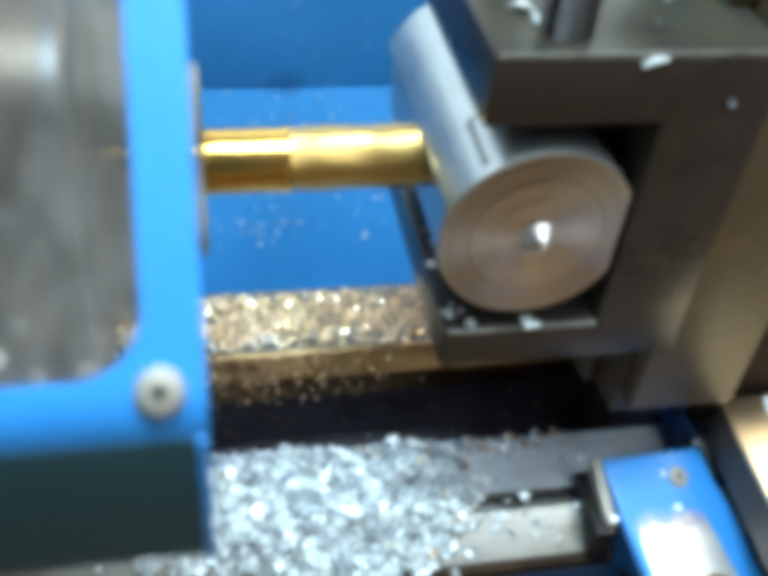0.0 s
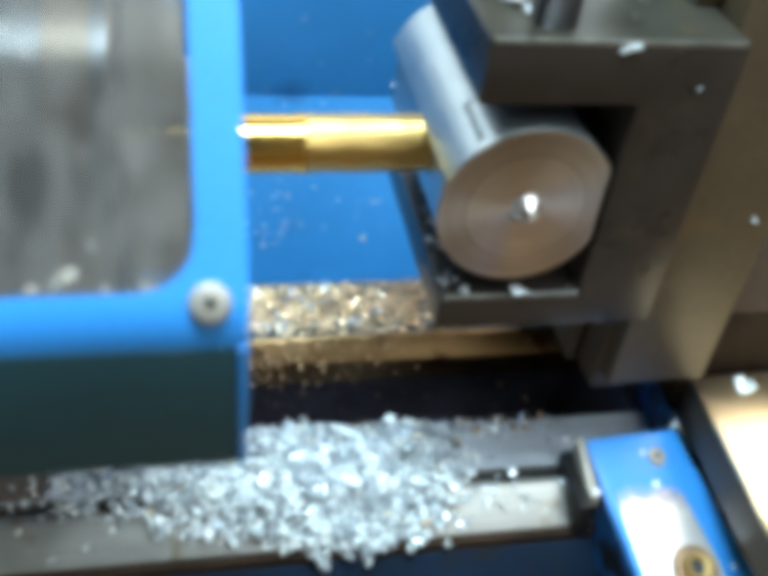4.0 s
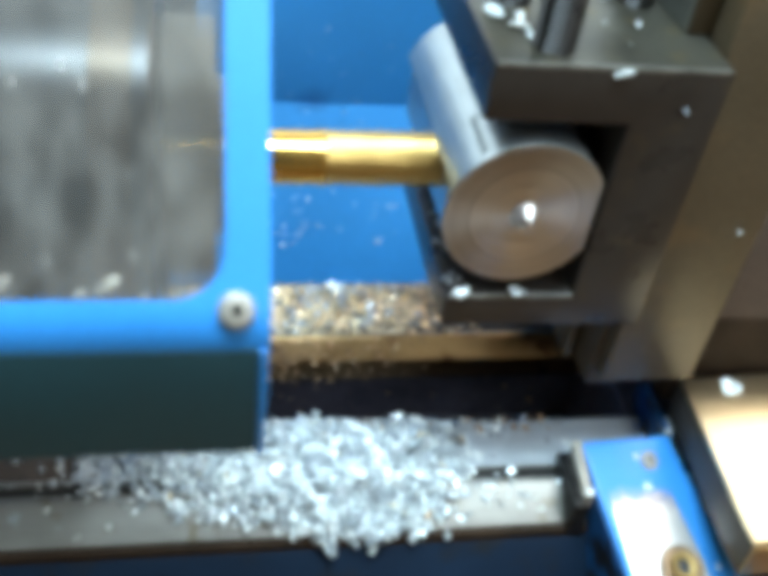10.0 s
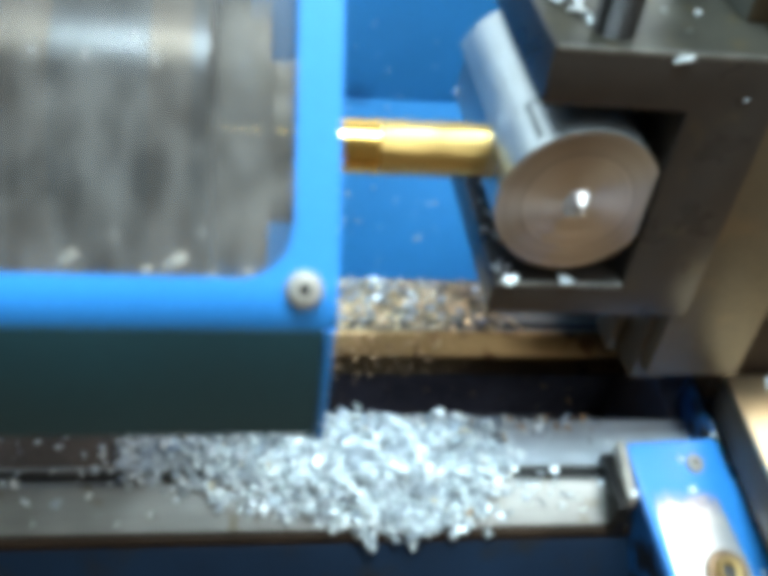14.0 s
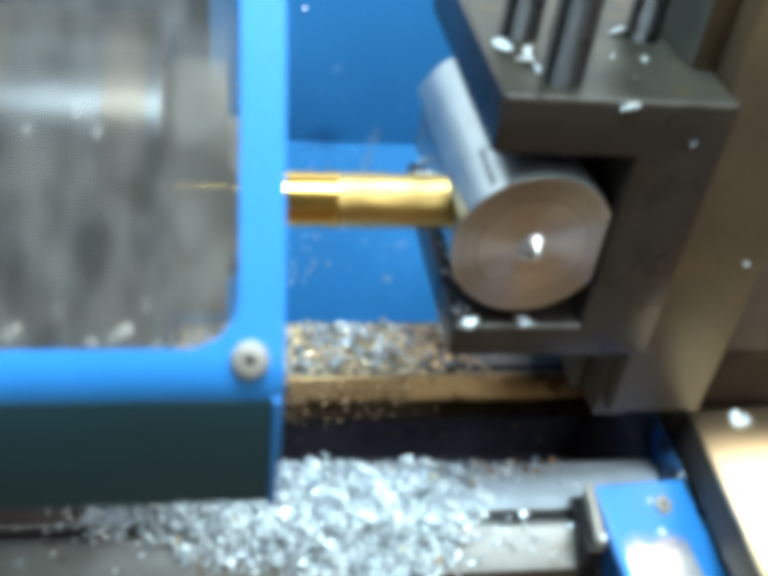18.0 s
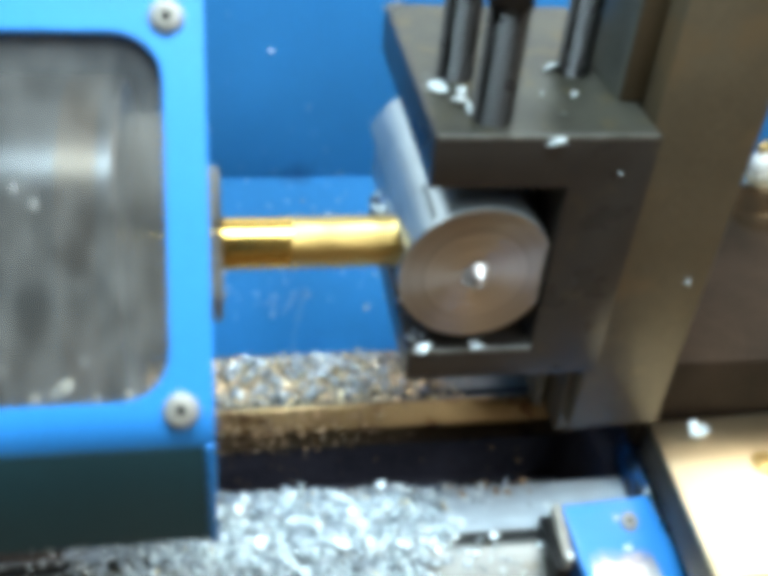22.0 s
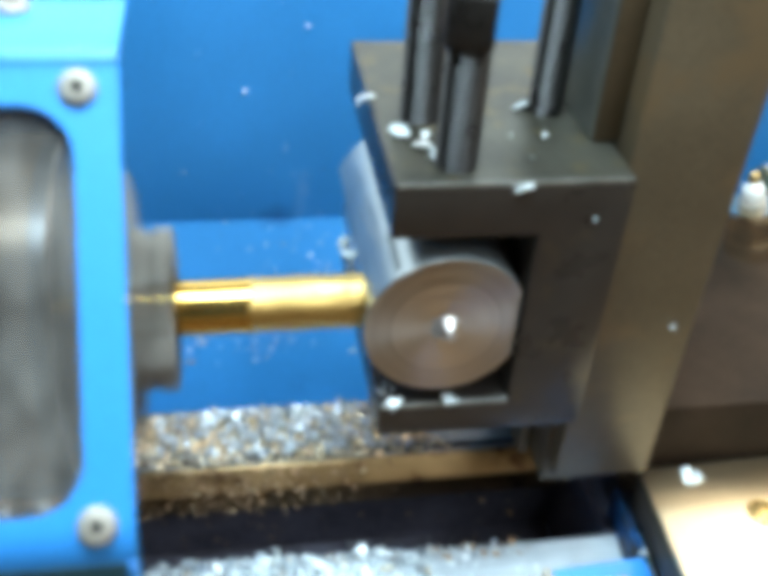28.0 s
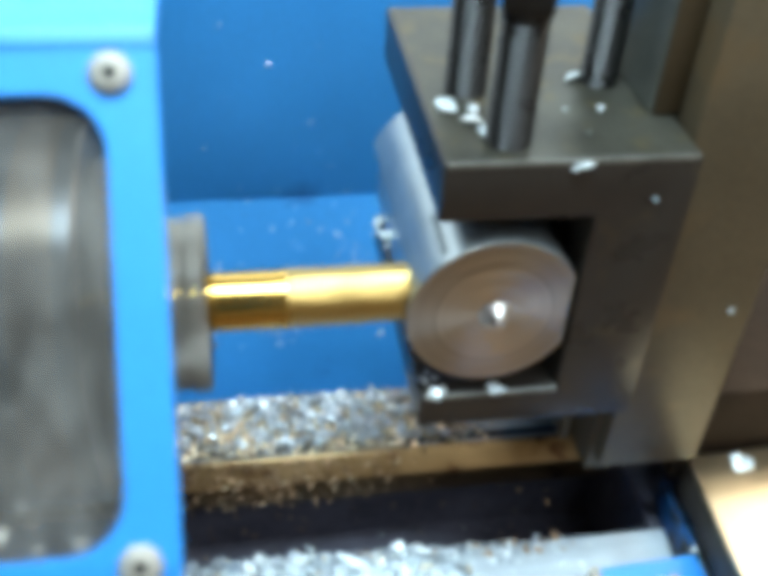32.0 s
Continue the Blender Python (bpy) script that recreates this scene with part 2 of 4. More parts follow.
def glass_material():
    m = bpy.data.materials.new("scratched_acrylic")
    m.use_nodes = True
    nt = m.node_tree
    n, l = nt.nodes, nt.links
    b = n["Principled BSDF"]
    b.inputs["Base Color"].default_value = (0.50, 0.485, 0.455, 1)
    b.inputs["Roughness"].default_value = 0.35
    clear = n.new("ShaderNodeBsdfTransparent")
    clear.inputs[0].default_value = (0.83, 0.815, 0.79, 1)
    tc, tx = n.new("ShaderNodeTexCoord"), n.new("ShaderNodeTexNoise")
    tx.inputs["Scale"].default_value, tx.inputs["Detail"].default_value = 95, 9
    wipe = n.new("ShaderNodeMapping")
    wipe.inputs["Scale"].default_value = (1.7, 0.9, 0.9)
    l.new(tc.outputs["Object"], wipe.inputs["Vector"])
    l.new(wipe.outputs[0], tx.inputs["Vector"])
    mr = n.new("ShaderNodeMapRange")
    mr.inputs["From Min"].default_value, mr.inputs["From Max"].default_value = 0.36, 0.68
    mr.inputs["To Min"].default_value, mr.inputs["To Max"].default_value = 0.056, 0.138
    l.new(tx.outputs[0], mr.inputs[0])
    dots = n.new("ShaderNodeTexVoronoi")
    dots.inputs["Scale"].default_value = 130
    skew = n.new("ShaderNodeMapping")
    skew.inputs["Scale"].default_value = (1.3, 0.8, 0.8)
    l.new(tc.outputs["Object"], skew.inputs["Vector"])
    l.new(skew.outputs[0], dots.inputs["Vector"])
    dm = n.new("ShaderNodeMapRange")
    dm.inputs["From Min"].default_value, dm.inputs["From Max"].default_value = 0.20, 0.05
    dm.inputs["To Min"].default_value, dm.inputs["To Max"].default_value = 0.0, 0.42
    l.new(dots.outputs["Distance"], dm.inputs[0])
    pick = n.new("ShaderNodeMath")
    pick.operation = "GREATER_THAN"
    l.new(dots.outputs["Color"], pick.inputs[0])
    pick.inputs[1].default_value = 0.62
    some = n.new("ShaderNodeMath")
    some.operation = "MULTIPLY"
    l.new(dm.outputs[0], some.inputs[0])
    l.new(pick.outputs[0], some.inputs[1])
    fog = n.new("ShaderNodeMath")
    l.new(mr.outputs[0], fog.inputs[0])
    l.new(some.outputs[0], fog.inputs[1])
    mx = n.new("ShaderNodeMixShader")
    l.new(fog.outputs[0], mx.inputs[0])
    l.new(clear.outputs[0], mx.inputs[1])
    l.new(b.outputs[0], mx.inputs[2])
    l.new(mx.outputs[0], n["Material Output"].inputs["Surface"])
    return m


ACRYLIC = glass_material()


def turned(m, amount, cx, cz, rings):
    """Turning marks round the axis y through (cx, cz): rings of differing finish, and highlights drawn out into rays."""
    n, l = m.node_tree.nodes, m.node_tree.links
    b = n["Principled BSDF"]
    tangent = n.new("ShaderNodeTangent")
    tangent.direction_type, tangent.axis = "RADIAL", "Y"
    b.inputs["Anisotropic"].default_value = amount
    l.new(tangent.outputs[0], b.inputs["Tangent"])
    tc, flat, far = n.new("ShaderNodeTexCoord"), n.new("ShaderNodeVectorMath"), n.new("ShaderNodeVectorMath")
    flat.operation, far.operation = "MULTIPLY_ADD", "LENGTH"
    l.new(tc.outputs["Object"], flat.inputs[0])
    flat.inputs[1].default_value, flat.inputs[2].default_value = (1 / 0.024, 0, 1 / 0.024), (-cx / 0.024, 0, -cz / 0.024)
    l.new(flat.outputs[0], far.inputs[0])
    ramp = n.new("ShaderNodeValToRGB")
    els = ramp.color_ramp.elements
    els[0].position, els[0].color = 0.0, (*[rings[0][1]] * 3, 1)
    els[1].position, els[1].color = 1.0, (*[rings[-1][1]] * 3, 1)
    for p, v in rings[1:-1]:
        els.new(p).color = (v, v, v, 1)
    l.new(far.outputs["Value"], ramp.inputs[0])
    fine = n.new("ShaderNodeTexNoise")
    fine.noise_dimensions = "1D"
    fine.inputs["Scale"].default_value, fine.inputs["Detail"].default_value = 38, 3
    l.new(far.outputs["Value"], fine.inputs["W"])
    spread = n.new("ShaderNodeMapRange")
    spread.inputs["To Min"].default_value, spread.inputs["To Max"].default_value = 0.72, 1.28
    l.new(fine.outputs[0], spread.inputs[0])
    both = n.new("ShaderNodeMixRGB")
    both.blend_type = "MULTIPLY"
    both.inputs[0].default_value = 1
    l.new(ramp.outputs[0], both.inputs[1])
    l.new(spread.outputs[0], both.inputs[2])
    over = n.new("ShaderNodeMixRGB")
    over.blend_type = "MULTIPLY"
    over.inputs[0].default_value = 1
    source = b.inputs["Base Color"].links[0].from_socket
    l.new(source, over.inputs[1])
    l.new(both.outputs[0], over.inputs[2])
    l.new(over.outputs[0], b.inputs["Base Color"])


turned(ALU_FACE, 0.9, 0.018, -0.0475, [(0, 0.9), (0.2, 1.0), (0.45, 1.0), (0.60, 0.92), (0.655, 1.0), (0.67, 0.66), (0.72, 0.8), (0.9, 0.72), (1, 0.85)])


# ---- builders ----
def mesh_object(name, bm, mat, smooth=False):
    bmesh.ops.recalc_face_normals(bm, faces=bm.faces)
    if smooth == "all":
        for f in bm.faces:
            f.smooth = True
    me = bpy.data.meshes.new(name)
    bm.to_mesh(me)
    bm.free()
    me.materials.append(mat)
    if smooth:
        me.set_sharp_from_angle(angle=radians(38))
    return new(name, me)


def part(name, bm, mat, parent, label="", smooth=True):
    ob = mesh_object(name, bm, mat, smooth)
    ob.parent = parent
    return tagged(ob, label)


def thing(name, label, category, m=None, group="", kind=""):
    ob = tagged(new(name), label, category, group, kind)
    ob.empty_display_size = 0.01
    if m is not None:
        ob.matrix_basis = m
    return ob


def box(lo, hi, bevel=0.0006, bm=None, seg=2):
    bm = bm or bmesh.new()
    c = [(a + b) / 2 for a, b in zip(lo, hi)]
    s = [abs(b - a) for a, b in zip(lo, hi)]
    r = bmesh.ops.create_cube(bm, size=1.0, matrix=Matrix.Translation(c) @ Matrix.Diagonal((*s, 1)))
    if bevel:
        edges = {e for v in r["verts"] for e in v.link_edges}
        made = bmesh.ops.bevel(bm, geom=list(edges), offset=min(bevel, min(s) * 0.4), segments=seg, affect="EDGES", profile=0.6)
        for f in made["faces"]:
            f.smooth = True
    return bm


def revolve(profile, axis="z", n=48, bm=None, m=None):
    """A solid of revolution from rows of (radius, height)."""
    bm = bm or bmesh.new()
    rings = []
    for r, h in profile:
        ring = []
        for k in range(n if r > 1e-7 else 1):
            a = 2 * math.pi * k / n
            p = {"z": (r * math.cos(a), r * math.sin(a), h), "x": (h, r * math.cos(a), r * math.sin(a)), "y": (r * math.cos(a), h, -r * math.sin(a))}[axis]
            ring.append(bm.verts.new(m @ Vector(p) if m else p))
        rings.append(ring)
    for a, b in zip(rings, rings[1:]):
        if len(a) == 1 and len(b) == 1:
            continue
        for k in range(n):
            q = (k + 1) % n
            if len(a) == 1:
                bm.faces.new((a[0], b[k], b[q]))
            elif len(b) == 1:
                bm.faces.new((a[k], b[0], a[q]))
            else:
                bm.faces.new((a[k], b[k], b[q], a[q]))
    for f in bm.faces:
        f.smooth = True
    return bm


def extrude(outline, depth, bevel=0.0, m=None, seg=2):
    """A prism: outline in (u, v), from w = 0 to depth, laid out by the matrix m."""
    bm = bmesh.new()
    low = [bm.verts.new((u, v, 0)) for u, v in outline]
    face = bm.faces.new(low)
    r = bmesh.ops.extrude_face_region(bm, geom=[face])
    bmesh.ops.translate(bm, verts=[g for g in r["geom"] if isinstance(g, bmesh.types.BMVert)], vec=(0, 0, depth))
    if bevel:
        bmesh.ops.recalc_face_normals(bm, faces=bm.faces)
        made = bmesh.ops.bevel(bm, geom=[e for e in bm.edges if e.calc_face_angle(0) > 0.5], offset=bevel, segments=seg, affect="EDGES", profile=0.6)
        for f in made["faces"]:
            f.smooth = True
    if m:
        bmesh.ops.transform(bm, matrix=m, verts=bm.verts)
    return bm


def rounded(x0, y0, x1, y1, r, n=6):
    """The outline of a rectangle with round corners."""
    out = []
    for cx, cy, a0 in ((x1 - r, y1 - r, 0), (x0 + r, y1 - r, 90), (x0 + r, y0 + r, 180), (x1 - r, y0 + r, 270)):
        for k in range(n + 1):
            a = radians(a0 + 90 * k / n)
            out.append((cx + r * math.cos(a), cy + r * math.sin(a)))
    return out


# u along x, v along z, w away to +y
FRONT = Matrix(((1, 0, 0, 0), (0, 0, 1, 0), (0, 1, 0, 0), (0, 0, 0, 1)))
# u along y, v along z, w along x
SIDE = Matrix(((0, 0, 1, 0), (1, 0, 0, 0), (0, 1, 0, 0), (0, 0, 0, 1)))


# ---- the room that closes the place ----
def room():
    x0, x1, y0, y1, z0, z1 = -2.2, 2.4, -1.9, 2.1, -1.15, 1.5
    t = 0.1
    for name, lo, hi, mat in (("floor", (x0, y0, z0 - t), (x1, y1, z0), BENCH), ("ceiling", (x0, y0, z1), (x1, y1, z1 + t), CEIL),
                              ("wall_west", (x0 - t, y0, z0), (x0, y1, z1), WALL), ("wall_east", (x1, y0, z0), (x1 + t, y1, z1), WALL),
                              ("wall_south", (x0, y0 - t, z0), (x1, y0, z1), WALL), ("wall_north", (x0, y1, z0), (x1, y1 + t, z1), WALL)):
        tagged(mesh_object(name, box(lo, hi, 0), mat), kind="structure")
    bench = thing("workbench", "brown wooden workbench under the small lathe", "workbench")
    part("bench_top", box((-0.9, -0.35, -0.36), (0.9, 0.6, -0.31), 0.004), BENCH, bench)
    for x in (-0.84, 0.84):
        for y in (-0.29, 0.54):
            part("leg", box((x - 0.04, y - 0.04, -1.15), (x + 0.04, y + 0.04, -0.36), 0.003), BENCH, bench)


room()


# ---- lathe bed with its two ways ----
def lathe_bed():
    bed = thing("lathe_bed", "small lathe bed with two ground steel ways and dark blue casting", "lathe bed")
    x0, n = -0.42, 0.9
    # outlines in (y, z)
    front = [(0.0225, -0.170), (0.0225, -0.192), (-0.0185, -0.192), (-0.0195, -0.1790), (-0.0068, -0.1702), (-0.0056, -0.1702), (-0.0056, -0.1735),
             (0.0003, -0.1735), (0.0003, -0.170)]
    part("front_way", extrude(front, n, 0.0004, Matrix.Translation((x0, 0, 0)) @ SIDE), WAY, bed, "ground steel front way with a groove")
    # black strips along both corners of the groove
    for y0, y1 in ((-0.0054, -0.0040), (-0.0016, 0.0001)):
        part("groove_corner", box((x0, y0, -0.1737), (x0 + n, y1, -0.1731), 0.0), HOLE, bed, "black strip in the corner of the groove")
    rng = random.Random(31)
    # thin dark sheet painting the guard's shade on the left of the flat
    shade_outline = [(x0, 0.0010), (x0, 0.0218)] + [(-0.113 + rng.uniform(-0.006, 0.006), 0.0218 - 0.0026 * k) for k in range(9)]
    part("way_shade", extrude(shade_outline, 0.0002, 0, Matrix.Translation((0, 0, -0.1697))), WAY_SHADE, bed, "dark brown painted shade on the way", smooth=False)
    part("front_way_top", box((x0, 0.0006, -0.1702), (x0 + n, 0.0222, -0.1697), 0.0), WAYTOP, bed, "scraped pale flat of the front way")
    part("rear_way_top", box((x0, 0.0725, -0.1702), (x0 + n, 0.1055, -0.1697), 0.0), DIMTOP, bed, "dim oily flat of the rear way")
    part("rear_groove", box((x0, 0.0742, -0.1699), (x0 + n, 0.0772, -0.1694), 0.0), HOLE, bed, "black groove strip along the rear way")
    rear = [(0.0715, -0.170), (0.106, -0.170), (0.106, -0.19), (0.066, -0.19), (0.0645, -0.1775)]
    part("rear_way", extrude(rear, n, 0.0005, Matrix.Translation((x0, 0, 0)) @ SIDE), REARWAY, bed, "oily brown steel rear way")
    trough = [(0.0215, -0.192), (0.0215, -0.225), (0.0745, -0.225), (0.0745, -0.19), (0.1055, -0.19), (0.1055, -0.309), (0.0, -0.309), (0.0, -0.192)]
    part("bed_casting", extrude(trough, n, 0, Matrix.Translation((x0, 0, 0)) @ SIDE), TROUGH, bed, "black oily trough between the ways", smooth=False)
    skirt = [(-0.0005, -0.1925), (-0.0187, -0.1925), (-0.0195, -0.1846), (-0.0220, -0.1846), (-0.05, -0.222), (-0.07, -0.3095), (-0.0005, -0.3095)]
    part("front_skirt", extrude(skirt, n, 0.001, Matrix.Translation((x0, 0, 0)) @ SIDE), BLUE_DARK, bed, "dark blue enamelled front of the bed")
    lip = [(-0.0196, -0.1792), (-0.0219, -0.1808), (-0.0221, -0.1842), (-0.0198, -0.1842)]
    part("way_edge", extrude(lip, n, 0.0004, Matrix.Translation((x0, 0, 0)) @ SIDE), BROWN, bed, "dark brown oily lower edge of the way")


lathe_bed()


def splash_guard():
    g = thing("splash_guard", "blue painted sheet metal splash guard behind the lathe, sprinkled with chips", "splash guard")
    part("upper_panel", box((-0.5, 0.200, -0.1335), (0.62, 0.2025, 0.004), 0.0008), BLUE_BACK, g)
    low = [(0.1995, -0.1333), (0.2025, -0.1340), (0.1630, -0.2600), (0.107, -0.2600), (0.107, -0.2575), (0.1610, -0.2575)]
    part("lower_panel", extrude(low, 1.12, 0.0006, Matrix.Translation((-0.5, 0, 0)) @ SIDE), BLUE_BACK, g, "sloping lower panel in lighter light")
    return g


splash_guard()


# ---- guard over the chuck ----
def button_screw(parent, name, m, r=0.0038, mat=None, label="", hexr=0.0010):
    prof = [(0, 0.0003), (hexr * 1.05, 0.0003), (hexr * 1.15, r * 0.46), (r * 0.62, r * 0.45), (r * 0.86, r * 0.36), (r * 0.98, r * 0.2), (r, 0.0), (0, 0.0)]
    s = part(name, revolve(prof, "z", 28, m=m), mat or SCREW, parent, label)
    hexa = [(hexr * math.cos(k * math.pi / 3), hexr * math.sin(k * math.pi / 3)) for k in range(6)]
    part("socket", extrude(hexa, 0.0002, 0, m @ Matrix.Translation((0, 0, r * 0.3))), HOLE, s, "dark hexagon socket", smooth=False)
    return s


def chuck_guard():
    g = thing("chuck_guard", "bright blue sheet metal chuck guard with a scratched clear window", "machine guard")
    # the sloping plate: u along x, v up the slope
    d = Vector((0, 0.66329, 0.74836))
    n = Vector((0, -0.74836, 0.66329))
    plate = Matrix(((1, 0, 0, 0), (0, d.y, n.y, -0.0876), (0, d.z, n.z, -0.0063), (0, 0, 0, 1)))
    left, right = -0.19, -0.0598
    win = rounded(-0.182, 0.0016, -0.0678, 0.0722, 0.0095, 8)
    bm = bmesh.new()
    outer = rounded(left, -0.0001, right, 0.0795, 0.0008, 8)
    for w0, w1 in ((0.0, -0.002),):
        rings = [[bm.verts.new((u, v, w)) for u, v in ol] for ol, w in ((outer, w0), (win, w0), (win, w1), (outer, w1))]
        k = len(outer)
        for a, b in zip(rings, rings[1:] + rings[:1]):
            for i in range(k):
                j = (i + 1) % k
                bm.faces.new((a[i], a[j], b[j], b[i]))
    bmesh.ops.transform(bm, matrix=plate, verts=bm.verts)
    part("window_frame", bm, BLUE, g, "bright blue sloping frame round the window")
    pane = extrude(rounded(-0.186, -0.0015, -0.0645, 0.0755, 0.003), 0.0018, 0, plate @ Matrix.Translation((0, 0, -0.0042)))
    p = part("window_pane", pane, ACRYLIC, g, "scratched hazy clear plastic window", smooth=False)
    p.visible_shadow = False
    for x, v in ((-0.0659, -0.0003), (-0.0668, 0.0750), (-0.1836, 0.0003), (-0.1836, 0.0752)):
        button_screw(g, "screw", plate @ Matrix.Translation((x, v, 0.0)), 0.0034)
    # lower upright panel, top panel and the flange along the open side
    bend, inner = [], []
    for k in range(9):  # the sheet turns from the slope to upright
        a = radians(41.5 * (1 - k / 8))
        cy, cz = -0.0876 + 0.0112 * math.cos(radians(41.5)), -0.0063 - 0.0112 * math.sin(radians(41.5))
        bend.append((cy - 0.0112 * math.cos(a), cz + 0.0112 * math.sin(a)))
        inner.append((cy - 0.0093 * math.cos(a), cz + 0.0093 * math.sin(a)))
    part("lower_bend", extrude(bend + inner[::-1], right - left, 0, Matrix.Translation((left, 0, 0)) @ SIDE), BLUE, g, "rounded bend of the blue sheet", "all")
    # upright panel, its shade below the slope painted dark
    part("lower_panel", box((left, -0.0906, -0.0425), (-0.0616, -0.0888, -0.0139), 0.0003), SHADED_PANEL, g, "lower panel in a dark green-grey painted shade")
    part("side_flange", box((-0.0617, -0.0911, -0.0432), (-0.0600, -0.0871, -0.0134), 0.0006), BLUE, g, "bright blue folded edge")
    top = [(-0.0353, 0.0534), (-0.0335, 0.0552), (-0.0105, 0.0558), (-0.0105, 0.0540), (-0.0325, 0.0530)]
    part("top_panel", extrude(top, right - left, 0.0003, Matrix.Translation((left, 0, 0)) @ SIDE), BLUE, g, "bright blue folded top sheet")
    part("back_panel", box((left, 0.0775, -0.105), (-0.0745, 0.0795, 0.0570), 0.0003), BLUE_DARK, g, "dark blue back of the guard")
    button_screw(g, "screw", pose(-0.0800, -0.0160, 0.0558, 2), 0.0034)
    # chips lying along the lower rim of the window
    for x, v, a, s in ((-0.1068, 0.0046, 40, 1.5), (-0.0886, 0.0042, 35, 1.7), (-0.0756, 0.0028, 0, 1.0), (-0.082, 0.0024, 5, 0.7), (-0.0935, 0.0028, 12, 0.9)):
        c = tagged(chip_object("metal_chip", SCREW, 0.0029 * s, 0.0015 * s), "dull curled aluminium chip on the window's rim", "metal chip", "chips on the guard")
        c.matrix_basis = plate @ Matrix.Translation((x, v, -0.0056)) @ Matrix.Rotation(radians(a), 4, "Z")


# ---- metal chips ----
def chip_shape(length, width, curl, rng, thick=0.0003):
    """A curled flake: a bent strip with thickness, as lists of points and faces."""
    n = 4
    top, low = [], []
    twist = rng.uniform(-0.7, 0.7)
    for i in range(n + 1):
        s = i / n - 0.5
        a = s * curl
        w = width * (1 - 1.4 * s * s) * rng.uniform(0.75, 1.15) / 2
        x, z = math.sin(a) / curl * length, (math.cos(a) - 1) / curl * length
        for side in (-1, 1):
            dz = twist * s * side * w + rng.uniform(-0.1, 0.1) * width
            top.append((x, side * w, z + dz + thick))
            low.append((x + rng.uniform(-0.05, 0.05) * length, side * w * 0.92, z + dz - thick))
    pts = top + low
    k = len(top)
    faces = []
    for i in range(n):
        a, b, c, d = 2 * i, 2 * i + 1, 2 * i + 3, 2 * i + 2
        faces += [(a, b, c, d), (k + d, k + c, k + b, k + a), (a, d, k + d, k + a), (c, b, k + b, k + c)]
    faces += [(1, 0, k, k + 1), (2 * n, 2 * n + 1, k + 2 * n + 1, k + 2 * n)]
    return pts, faces


CHIP_RNG = random.Random(7)
SHAPES = [chip_shape(1.0, CHIP_RNG.uniform(0.45, 0.95), CHIP_RNG.choice((0.6, 1.2, 1.9, 2.6)), CHIP_RNG, 0.045) for _ in range(14)]


def chip_object(name, mat, length, width, rng=CHIP_RNG):
    pts, faces = chip_shape(length, width, rng.choice((0.8, 1.4, 2.0)), rng, 0.00022)
    me = bpy.data.meshes.new(name)
    me.from_pydata(pts, [], faces)
    me.materials.append(mat)
    return new(name, me)


def chip_heap(name, label, mats, count, place, size, seed, lean=0.75):
    """Many chips in one mesh. place(rng) gives a point, and which material the chip takes."""
    rng = random.Random(seed)
    pts, faces, which = [], [], []
    for _ in range(count):
        p, k = place(rng)
        sp, sf = SHAPES[rng.randrange(len(SHAPES))]
        m = Euler((rng.gauss(0, lean), rng.gauss(0, lean), rng.uniform(0, 6.283))).to_matrix() * (rng.uniform(*size) * rng.uniform(0.7, 1.2))
        base = len(pts)
        p = Vector(p)
        pts += [tuple(m @ Vector(q) + p) for q in sp]
        faces += [tuple(base + i for i in f) for f in sf]
        which += [k] * len(sf)
    me = bpy.data.meshes.new(name)
    me.from_pydata(pts, [], faces)
    for m in mats:
        me.materials.append(m)
    me.polygons.foreach_set("material_index", which)
    return tagged(new(name, me), label, "metal chips", kind="stuff")


def front_height(x, y):
    """How high the chips lie on the front way."""
    a = max(0.0, 1 - abs((x + 0.045) / 0.075) ** 2.2) if x > -0.045 else max(0.0, 1 - ((x + 0.045) / 0.092) ** 2)
    mid = max(0.0, 1 - abs((x + 0.018) / (0.085 if x < -0.018 else 0.040)) ** (1.7 if x < -0.018 else 5.0))
    low = -0.006 - 0.0165 * mid + 0.007 * noise.noise(Vector((x * 90, 4.0, 0.0))) + 0.006 * noise.noise(Vector((x * 260, 8.0, 0.0)))
    high = 0.016 + 0.005 * noise.noise(Vector((x * 170, 1.0, 5.0))) + 0.008 * min(1.0, max(0.0, (x + 0.13) / 0.05))
    v = (y - low) / (high - low)
    b = max(0.0, 4 * v * (1 - v)) ** 0.5 if 0 < v < 1 else 0.0
    ragged = 0.65 + 0.7 * noise.noise(Vector((x * 60, y * 60, 3.0))) + 0.45 * noise.noise(Vector((x * 190, y * 190, 6.0)))
    return max(0.0, 0.0092 * min(1.0, a * 1.3) * b * ragged)


